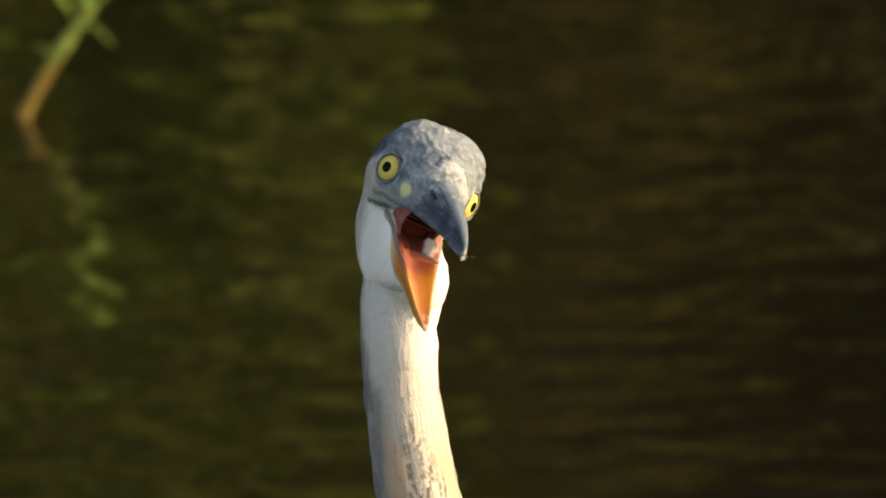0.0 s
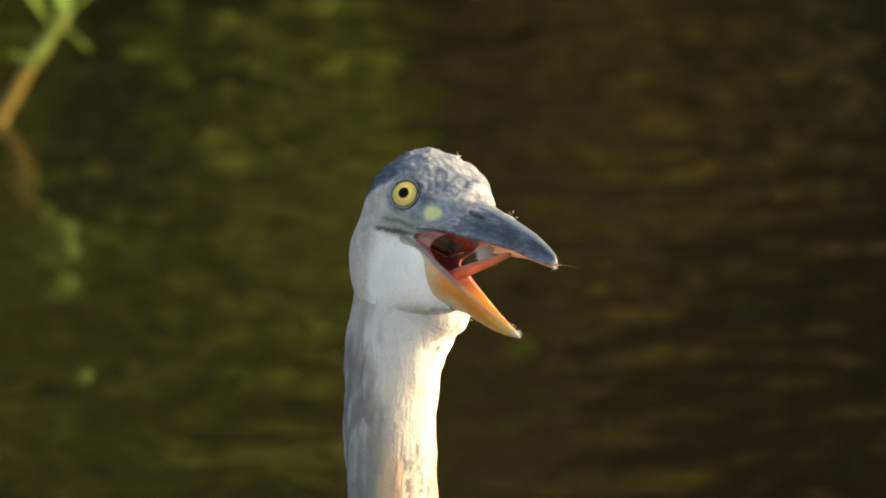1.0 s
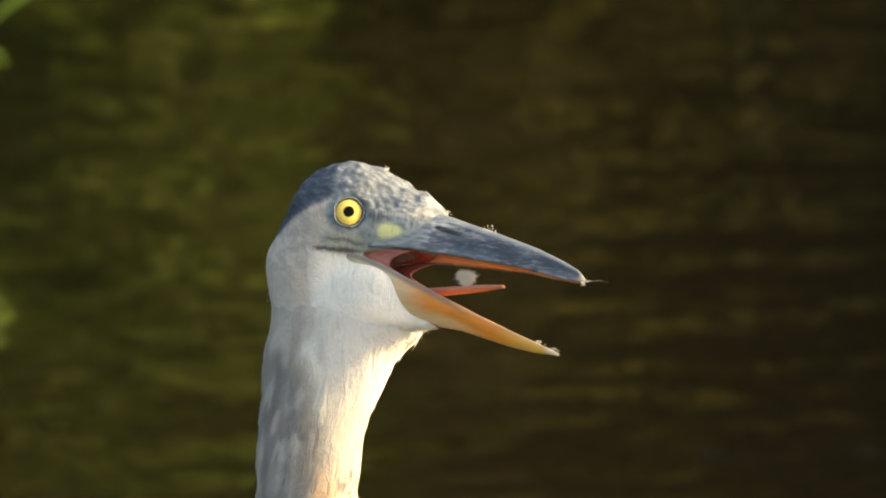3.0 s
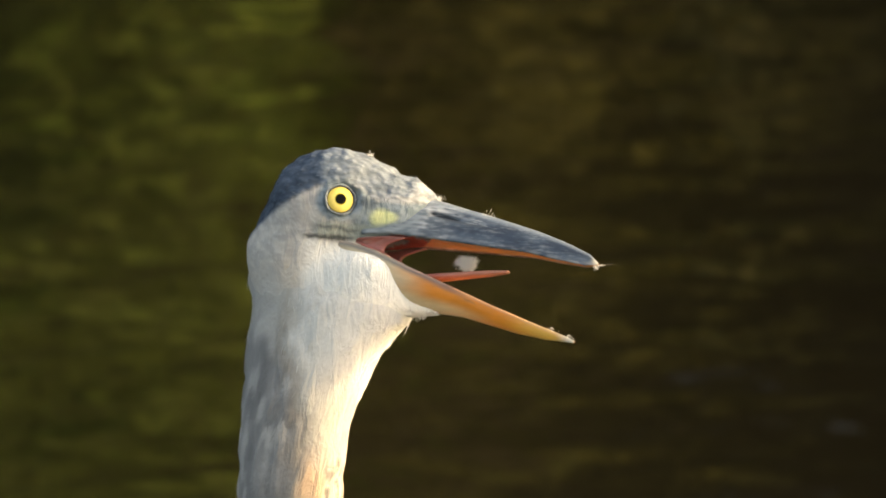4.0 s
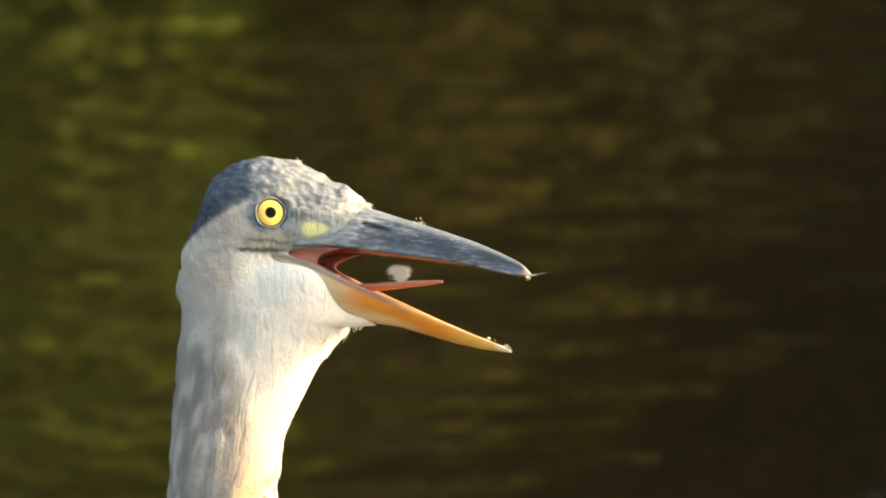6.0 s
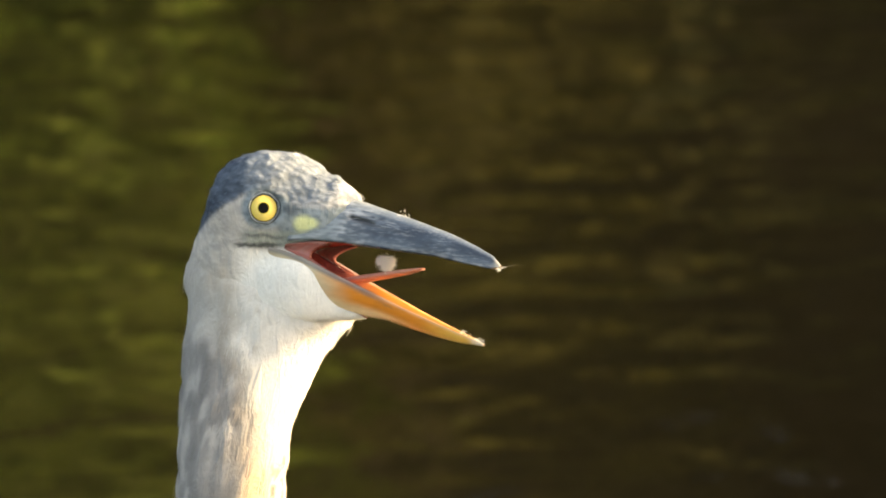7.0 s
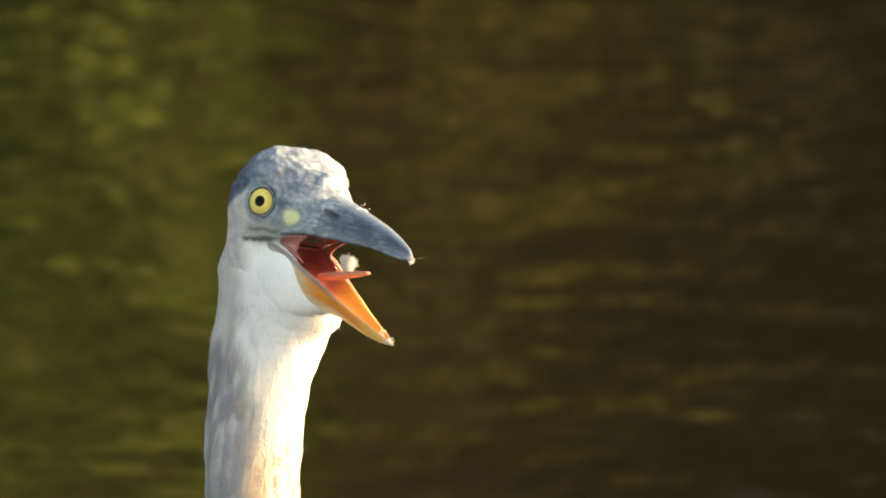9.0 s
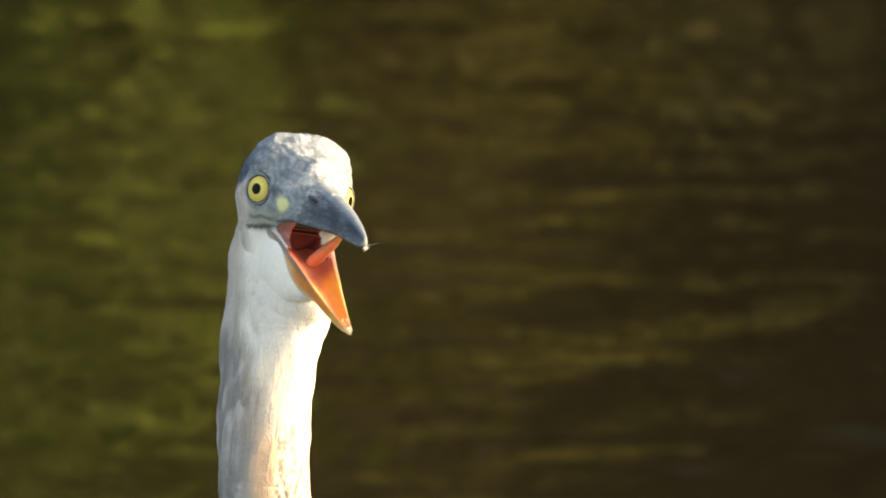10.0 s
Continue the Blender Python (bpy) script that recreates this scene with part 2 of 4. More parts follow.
def shrub(x, y, height, spread, seed, leaf, label, count, base=0.55):
    rng = np.random.default_rng(seed)
    root = tagged(new("shrub"), label, "shrub", "shrubs on the far bank")
    root.matrix_basis = pose(x, y, base)
    V, F = [], []
    cen = []
    for _ in range(9):
        a, r = rng.uniform(0, 2 * math.pi), spread * rng.uniform(0.1, 0.95)
        tip = np.array([math.cos(a) * r, math.sin(a) * r, height * rng.uniform(0.45, 0.95)])
        rings = []
        for q in np.linspace(0, 1, 5):
            c, rad = tip * q * np.array([q, q, 1]), 0.035 * (1 - 0.8 * q)
            rings.append([(c[0] + rad * math.cos(k), c[1] + rad * math.sin(k), c[2] - 0.1) for k in np.linspace(0, 2 * math.pi, 7)[:-1]])
        v, f = loft(rings)
        F += [tuple(i + len(V) for i in q) for q in f]
        V += v
        cen += [tip, tip * np.array([0.8, 0.8, 0.6]), tip * np.array([0.9, 0.9, 0.25])]
    attach("stem", mesh_from("stem", V, F, BARK), root)
    v, f = leaf_cloud(rng, np.array(cen), rng.uniform(0.2, 0.5, len(cen)) * spread, count, 0.11)
    ob = attach("foliage", mesh_from("foliage", v, f, leaf, smooth=False), root)
    ob["kind"] = "stuff"
    return root


def far_woods():
    # added as a tall backdrop so that the ripples mirror leaves and no sky
    rng = np.random.default_rng(5)
    cen, rad = [], []
    for _ in range(700):
        x = rng.uniform(-24, 24)
        cen.append((x, 22 + rng.uniform(-1, 4), rng.uniform(0.8, 17)))
        rad.append(rng.uniform(0.8, 1.7))
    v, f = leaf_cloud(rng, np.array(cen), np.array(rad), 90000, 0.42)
    # leaves near black: the canopy's shade is put into the colour
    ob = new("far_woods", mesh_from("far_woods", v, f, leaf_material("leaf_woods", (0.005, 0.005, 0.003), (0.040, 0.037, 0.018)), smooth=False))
    tagged(ob, "dense wood behind the far bank, near black for shade, added to screen the sky", "woods", kind="stuff")


ground_sheet()
water = water_sheet()
far_woods()
shrub(-1.4, 17.2, 3.0, 0.8, 11, LEAF_GREEN, "sunlit green leafy shrub on the far bank", 3000)
shrub(-0.78, 17.3, 2.9, 0.70, 15, LEAF_GREEN, "sunlit green leafy shrub on the far bank", 1500)
shrub(0.00, 17.6, 0.95, 0.46, 12, LEAF_OLIVE, "low olive brown shrub on the far bank", 1500)
shrub(-0.22, 17.1, 2.6, 0.50, 21, LEAF_GREEN, "thin sunlit green shrub on the far bank", 1100)
shrub(0.12, 17.2, 1.7, 0.46, 22, LEAF_OLIVE, "thin olive brown shrub on the far bank", 200)
shrub(0.36, 17.4, 0.42, 0.42, 13, LEAF_OLIVE, "low olive brown shrub on the far bank", 1300)
shrub(0.2, 19.4, 4.2, 1.3, 16, LEAF_BROWN, "tall dull brown shrub on the far bank", 5000)
for x, y, h, r, seed, leaf, n, say in (
        (-0.40, 16.0, 1.75, 0.46, 31, LEAF_GREEN, 2600, "sunlit green shrub at the water's edge"),
        (-0.95, 16.1, 2.20, 0.50, 36, LEAF_GREEN, 2600, "sunlit green shrub at the water's edge"),
        (-0.22, 15.7, 1.00, 0.34, 39, LEAF_GREEN, 1500, "low sunlit green shrub at the water's edge"),
        (-0.72, 15.6, 0.95, 0.36, 40, LEAF_GREEN, 1500, "low sunlit green shrub at the water's edge"),
        (-0.50, 15.8, 1.10, 0.26, 37, LEAF_OLIVE, 700, "low olive brown shrub at the water's edge"),
        (0.00, 16.0, 1.60, 0.26, 43, LEAF_OLIVE, 360, "thin olive brown shrub at the water's edge"),
        (-0.02, 16.1, 1.20, 0.26, 44, LEAF_GREEN, 130, "sparse sunlit green shrub at the water's edge"),
        (0.50, 16.3, 0.85, 0.27, 33, LEAF_GOLD, 800, "low shrub at the water's edge, leaves coloured golden for sunlit glints"),
        # this row and the next are added to hide soil in the water's mirror
        (0.86, 15.8, 0.62, 0.28, 41, LEAF_BROWN, 700, "low dry brown shrub at the water's edge"),
        (1.25, 15.8, 0.70, 0.34, 42, LEAF_SHADED, 900, "low shrub at the water's edge, shade put into near-black leaves"),
        (0.10, 16.1, 1.60, 0.28, 43, LEAF_OLIVE, 320, "thin olive brown shrub at the water's edge"),
        (0.08, 16.2, 0.80, 0.26, 38, LEAF_OLIVE, 700, "low olive brown shrub at the water's edge")):
    shrub(x, y, h, r, seed, leaf, say, n, 0.05)
shrub(1.48, 18.6, 4.2, 0.9, 14, LEAF_SHADED, "tall shrub on the far bank, shade put into near-black leaves", 5000)
shrub(1.20, 17.5, 0.9, 0.42, 17, LEAF_SHADED, "low shrub on the far bank, shade put into near-black leaves", 1800)


REED = leaf_material("reed_blade", (0.08, 0.10, 0.015), (0.26, 0.31, 0.06))


def reed_clump(x, y, height, count, seed):
    """Upright reed blades, each folded along its middle."""
    rng = np.random.default_rng(seed)
    root = tagged(new("reed_clump"), "clump of pale green upright reeds on the far bank", "reeds", "reeds on the far bank")
    root.matrix_basis = pose(x, y, -0.1)
    for _ in range(count):
        H, W = height * rng.uniform(0.7, 1.1), rng.uniform(0.010, 0.018)
        px, py, lx = rng.normal(0, 0.05), rng.normal(0, 0.08), rng.normal(0, 0.10)
        v = []
        for q in np.linspace(0, 1, 7):
            w = W * (1 - q ** 3) + 0.001
            c = px + lx * q * q
            v += [(c - w, py - 0.3 * w, H * q), (c, py + 0.2 * w, H * q), (c + w, py - 0.3 * w, H * q)]
        f = [(i * 3 + j, i * 3 + j + 1, i * 3 + j + 4, i * 3 + j + 3) for i in range(6) for j in range(2)]
        attach("blade", mesh_from("blade", v, f, REED, smooth=False), root)


for i, (x, h, n) in enumerate(((-1.05, 2.2, 9), (-0.78, 1.9, 8), (-0.52, 2.3, 10), (-0.34, 1.7, 6), (-0.16, 1.8, 7))):
    reed_clump(x, 15.6 + 0.1 * (i % 2), h - 0.3, n, 60 + i)


def water_plant():
    """A jointed green shoot that stands in the water, with a pair of leaves at its tip."""
    root = tagged(new("water_plant"), "jointed green water plant shoot with small leaves standing in the pond", "plant")
    root.matrix_basis = pose(-0.525, 12.13, 0)
    path = [(0.03, -0.2), (0.0, 0.0), (0.010, 0.02), (0.023, 0.042), (0.046, 0.084), (0.077, 0.127), (0.084, 0.137)]
    rings, cols = [], []
    for q in np.linspace(0, 1, 40):
        z = -0.2 + 0.337 * q
        x = float(np.interp(z, [p[1] for p in path], [p[0] for p in path]))
        r = 0.0094 * (1 - 0.2 * q) + 0.004 * math.exp(-((z - 0.088) / 0.010) ** 2)
        rings.append([(x + r * math.cos(k), r * math.sin(k), z) for k in np.linspace(0, 2 * math.pi, 11)[:-1]])
        g = step01(z, 0.055, 0.085)
        cols += [tuple(blend([(0.22, 0.15, 0.03)], [(0.17, 0.23, 0.045)], [g])[0])] * 10
    v, f = loft(rings)
    attach("stem", mesh_from("stem", v, f, coloured("stem_skin", 0.5, 0.4, 60, 0.001, 0.3), np.array(cols)), root)
    leaf = coloured("plant_leaf", 0.45, 0.4, 40, 0.001, 0.25)
    for name, az, el, L, W, z0 in (("leaf", 178, 62, 0.11, 0.030, 0.114), ("leaf", 8, 50, 0.14, 0.036, 0.114),
                                   ("leaf", 12, -28, 0.050, 0.009, 0.122), ("leaf", 95, 70, 0.10, 0.026, 0.13),
                                   ("leaf", 175, 55, 0.030, 0.016, 0.070), ("leaf", 20, 66, 0.034, 0.014, 0.076)):
        x0 = float(np.interp(z0, [p[1] for p in path], [p[0] for p in path]))
        m = Matrix.Translation((x0, 0, z0)) @ Euler((0, radians(-el), radians(az))).to_matrix().to_4x4()
        v, c = [], []
        n = 9
        for i in range(n):
            q = i / (n - 1)
            w = W * math.sin(math.pi * min(1, q * 0.96 + 0.04)) ** 0.8 * 0.5 + 0.0008
            for s, dz in ((-1, 0.25), (0, 0.0), (1, 0.25)):
                p = Vector((L * q, s * w, dz * w - 0.25 * L * q * q))
                v += [m @ p]
                c.append((0.27 - 0.05 * abs(s), 0.36, 0.05))
        f = [(i * 3 + j, i * 3 + j + 1, (i + 1) * 3 + j + 1, (i + 1) * 3 + j) for i in range(n - 1) for j in range(2)]
        ob = attach(name, mesh_from(name, v, f, leaf, np.array(c)), root)
        ob.modifiers.new("thick", "SOLIDIFY").thickness = 0.0012


water_plant()

# ---------------- the heron ----------------
# head space: x ahead along the bill, y to the bird's left, z up; the origin lies between the eyes
MM = 0.001
HINGE = (-8.0, 0.0, -25.0)
EYE_AXIS = (0.60, 0.80, 0.03)      # ahead, outward, up


def head_field(x, y, z):
    """The feathered head with cheeks, chin and the top of the neck; millimetres."""
    c, sn = math.cos(radians(6)), math.sin(radians(6))      # the crown slopes down to the nape
    u, w = (x + 18) * c + (z - 6.3) * sn, (z - 6.3) * c - (x + 18) * sn
    across = (np.abs(y / 35.3) ** 2.7 + np.abs(w / 34.0) ** 2.7) ** (1 / 2.7)     # a flat-topped skull
    d = (np.sqrt((u / 43.5) ** 2 + across ** 2) - 1) * 34.0
    d = smin(d, ellipsoid(x, y, z, (-35, 0, 1), (26.5, 37, 27)), 8)
    d = smin(d, ellipsoid(x, y, z, (20, 0, -1), (38, 21, 29)), 10)
    d = smin(d, ellipsoid(x, y, z, (-37.5, 0, -28), (41, 28.5, 35)), 14)
    d = smin(d, ellipsoid(x, y, z, (14, 0, -43), (36, 21.8, 22)), 9)
    d = smin(d, ellipsoid(x, y, z, (-17, 0, -52), (47, 18, 24)), 10)
    d = smin(d, ellipsoid(x, y, z, (20, 0, -58), (30, 14, 11)), 10)
    d = smin(d, ellipsoid(x, y, z, (40, 0, -64), (38, 6.5, 4)), 8)
    d = d + 0.22 * (np.sin(0.31 * x + 0.27 * y) + np.sin(0.37 * y - 0.19 * x + 0.9) + np.sin(0.53 * x + 1.7)) * np.clip((z - 12) / 8, 0, 1)
    # the open gape
    zu = np.minimum(-22.5 + 0.16 * (x - 10), -18.6)
    zl = -24.0 - 0.40 * (x - 10)
    wedge = np.maximum(np.maximum(z - zu, zl - z), 10 - x)
    d = np.maximum(d, -wedge)
    hollow = (np.sqrt((y / 13.0) ** 2 + ((z - zl - 2) / 17.0) ** 2) - 1) * 13
    d = np.maximum(d, -np.maximum(hollow, 1 - x))
    # sockets for the eyes
    for s in (-1, 1):
        along = (x + 5) * EYE_AXIS[0] + (y - s * 22.5) * EYE_AXIS[1] * s + (z + 0.6) * EYE_AXIS[2]
        across = np.sqrt(np.maximum((x + 5) ** 2 + (y - s * 22.5) ** 2 + (z + 0.6) ** 2 - along ** 2, 0))
        d = np.maximum(d, -np.maximum(across - 9.5 - 0.45 * np.maximum(along - 7, 0), -along))
    return d


def head_pigment(p):
    """Colours of the head's feathers and bare skin; p in millimetres."""
    x, y, z = p.T
    n1 = vnoise(p, 0.09) * 0.5 + 0.5
    n2 = vnoise(p * np.array([0.6, 1.3, 1.3]), 0.35, 7) * 0.5 + 0.5
    n4 = vnoise(p * np.array([0.7, 1, 1]), 0.17, 3) * 0.5 + 0.5
    xx, zz = x + 8 * (n1 - 0.5), z + 6 * (n1 - 0.5)
    fore = step01(xx + 0.45 * z, -8, 14)
    slate = blend([(0.105, 0.138, 0.178)], [(0.165, 0.20, 0.245)], step01(n4, 0.3, 0.7))
    slate = blend(slate, blend([(0.150, 0.180, 0.212)], [(0.220, 0.252, 0.285)], step01(0.3 * n4 + 0.7 * n2, 0.28, 0.70)), fore)
    dark = blend([(0.034, 0.050, 0.076)], [(0.078, 0.108, 0.152)], 0.5 * step01(z, -10, 25) + 0.5 * step01(n4, 0.3, 0.7))
    side = np.array([0.47, 0.445, 0.41])
    white = np.array([0.74, 0.735, 0.70])
    skin = blend([(0.155, 0.195, 0.22)], [(0.25, 0.295, 0.325)], step01(n2, 0.35, 0.65))
    # side of the face, grading into the white cheek and throat
    c = blend([side], [(0.36, 0.35, 0.34)], step01(n4, 0.35, 0.65))
    c = blend(c, [(0.55, 0.53, 0.50)], 0.5 * step01(n2, 0.5, 0.7))
    c = blend(c, [white], step01(-zz - 0.10 * x, 24, 30) * step01(xx, -34, -12))
    c = blend(c, [white], step01(xx, -6, 12) * step01(-zz, 25, 30))
    c = blend(c, [(0.60, 0.52, 0.43)], 0.45 * step01(-zz, 34, 56) * step01(-np.abs(xx + 34), -14, -3))
    c = blend(c, [(0.72, 0.70, 0.63)], step01(-zz, 55, 85) * step01(xx, -10, 14))
    c = blend(c, blend([(0.38, 0.365, 0.35)], [(0.54, 0.52, 0.49)], n4), step01(-zz, 30, 70) * step01(-xx, 30, 46))
    # crown, with a dark band to the nape; ahead of the eye its edge drops to the bill's root
    line = np.where(x < 4, 11 + 0.55 * np.minimum(x + 6, 0), 11 - 8.5 * step01(x, 6, 24) + 3.5 * step01(x, 38, 54))
    crown = step01(zz - line, -2, 3)
    c = blend(c, slate, crown)
    c = blend(c, [(0.46, 0.46, 0.45)], 0.55 * step01(-np.abs(zz - line - 2.5), -3.2, -1.0) * step01(xx, 22, 34))
    c = blend(c, [(0.42, 0.43, 0.43)], 0.7 * crown * step01(x + 2.5 * n2, 41, 46) * step01(-x, -53, -49))      # pale edge of the feathers at the bill's root
    band = step01(zz - line, -2, 4) * step01(-xx - 0.25 * z, 3, 20)
    c = blend(c, dark, band * 0.9)
    # bare lores and eye ring
    lore = step01(xx, 4, 11) * step01(line - z, -1.5, 1.5) * step01(z, -25, -19)
    c = blend(c, skin, lore)
    r = np.sqrt((x + 1) ** 2 + (z + 0.5) ** 2)
    c = blend(c, skin, step01(-r, -16, -12.5) * (np.abs(y) > 10))
    wedge = np.hypot((x - 29) / 2.7, (z + 8.0 - 0.10 * (x - 29)) / np.clip(1.45 - 0.04 * (x - 29), 0.6, 2.2)) + 0.9 * n1 + 0.5 * n2
    c = blend(c, [(0.67, 0.69, 0.36)], step01(-wedge, -5.0, -3.2) * (np.abs(y) > 8))
    c = blend(c, [(0.07, 0.09, 0.11)], 0.8 * step01(-np.hypot((x - 18) / 1.8, z - 0.5) - 2.5 * n2, -6.0, -3.0) * (np.abs(y) > 8))
    # dark line back from the gape, greenish skin below the eye
    c = blend(c, [(0.29, 0.33, 0.30)], 0.85 * step01(x, -20, -8) * step01(-np.abs(z + 20 - 0.08 * x), -6.5, -3.5) * step01(-x, -34, -22))
    c = blend(c, [(0.06, 0.065, 0.065)], 0.9 * step01(-np.abs(z + 23.4 - 0.10 * x + 2.4 * (n1 - 0.5)), -2.0, -0.7) * step01(x, -27, -20) * step01(-x, -12, -4))
    c = blend(c, [(0.08, 0.09, 0.10)], 0.7 * step01(-np.abs(z + 18.5 + 3 * (n1 - 0.5)), -1.5, -0.4) * step01(x, -18, -10) * step01(-x, -16, -6))
    # lining where the gape cuts in
    zu = np.minimum(-22.5 + 0.16 * (x - 10), -18.6)
    zl = -24.0 - 0.40 * (x - 10)
    hollow = (np.sqrt((y / 13.0) ** 2 + ((z - zl - 2) / 17.0) ** 2) - 1) * 13
    red = ((x > 10) * (z < zu + 1.6) * (z > zl - 2.0) * (np.abs(y) < 14.5) + (x > 0) * (z < zu + 1.6) * (hollow < 0.9)) > 0
    c = blend(c, [(0.27, 0.07, 0.058)], red.astype(float))
    return c


def head_flow(p):
    x, _, z = p.T
    f = np.c_[-np.ones(len(p)), 0 * x, -0.15 + 0 * x]
    down = np.c_[-0.15 + 0 * x, 0 * x, -np.ones(len(p))]
    w = step01(-z + 0.3 * -x, 25, 60)[:, None]
    return f * (1 - w) + down * w


def vertex_normals(verts, faces):
    f = np.asarray(faces)
    nr = np.cross(verts[f[:, 2]] - verts[f[:, 0]], verts[f[:, 3]] - verts[f[:, 1]])
    out = np.zeros_like(verts)
    for k in range(4):
        np.add.at(out, f[:, k], nr)
    return out / (np.linalg.norm(out, axis=1)[:, None] + 1e-12)


def throat_normals(p, n):
    """Feathers of the throat stand round it as those of the neck do."""
    out = np.c_[(p[:, 0] + 19) / 52 ** 1.55, p[:, 1] / 23 ** 1.55, 0 * p[:, 0]]
    out /= np.linalg.norm(out, axis=1)[:, None] + 1e-9
    w = (0.9 * step01(-p[:, 2], 46, 72))[:, None]
    out = n * (1 - w) + out * w
    return out / np.linalg.norm(out, axis=1)[:, None]


def build_head(heron):
    rng = np.random.default_rng(3)
    v, f = surface_net(head_field, (-84, -42, -134), (84, 42, 48), 2.0)
    # ruffled feathers of the crown
    rough = step01(v[:, 2] - np.where(v[:, 0] < 4, 14 + 0.55 * np.minimum(v[:, 0] + 6, 0), 8), -2, 6) * step01(-v[:, 0], -52, -40)
    v = v + vertex_normals(v, f) * (rough * (1.5 * vnoise(v, 0.085, 2) + 1.1 * vnoise(v * np.array([0.8, 1, 1]), 0.20, 31) - 1.0))[:, None]
    mid = v[np.asarray(f)].mean(axis=1)
    crest = mid[:, 2] > np.where(mid[:, 0] < 4, 11 + 0.55 * np.minimum(mid[:, 0] + 6, 0), 4)
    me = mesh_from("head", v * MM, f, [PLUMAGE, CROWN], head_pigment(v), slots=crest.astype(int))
    me.normals_split_custom_set_from_vertices([tuple(q) for q in throat_normals(v, vertex_normals(v, f))])
    head = attach("head", me, heron, "grey and white feathered heron head with slate crown")
    p, n = mesh_samples(rng, v, f, 7000)
    x, y, z = p.T
    bare = ((x > 3) & (z < 4) & (z > -26) & (x < 90)) | (np.hypot(x + 1, z + 0.5) < 15.5)
    ok = ~bare & ~((x > 8) & (z < -17) & ((z > -26.5 - 0.40 * (x - 10)) | ((np.abs(y) < 14.5) & (x > -2) & (z > -44 - 0.4 * (x - 10))))) & (x < 62)
    ok &= ~((z < -46) & (n[:, 2] < -0.35))
    p, n = p[ok], n[ok]
    n = throat_normals(p, n)
    top = p[:, 2] - 0.3 * p[:, 0] > 4
    parts = []
    for pick, length, width, lift, loose in ((~top, 0.0034, 0.0022, 0.008, 0.06), (top, 0.0024, 0.0022, 0.012, 0.20)):
        q = np.flatnonzero(pick)[:2600 if lift > 0.01 else 260]
        parts.append(barbs(rng, p[q] * MM, n[q], head_flow(p[q]), length, width, lift, head_pigment(p[q]), np.full(len(q), loose)))
    # a few tips that stand up from the crown
    q = np.flatnonzero((p[:, 2] > 16) & (p[:, 0] < 50))[:26]
    parts.append(barbs(rng, p[q] * MM, n[q], head_flow(p[q]), 0.0034, 0.0009, 0.4, head_pigment(p[q]), np.full(len(q), 0.8)))
    bf, base = [], 0
    for lv, lf, lc, ln in parts:
        bf += [tuple(i + base for i in q) for q in lf]
        base += len(lv)
    bv, bc, bn = (np.concatenate([q[k] for q in parts]) for k in (0, 2, 3))
    attach("plumage", soft_mesh("plumage", bv, bf, bc, bn), head)["kind"] = "stuff"
    return head


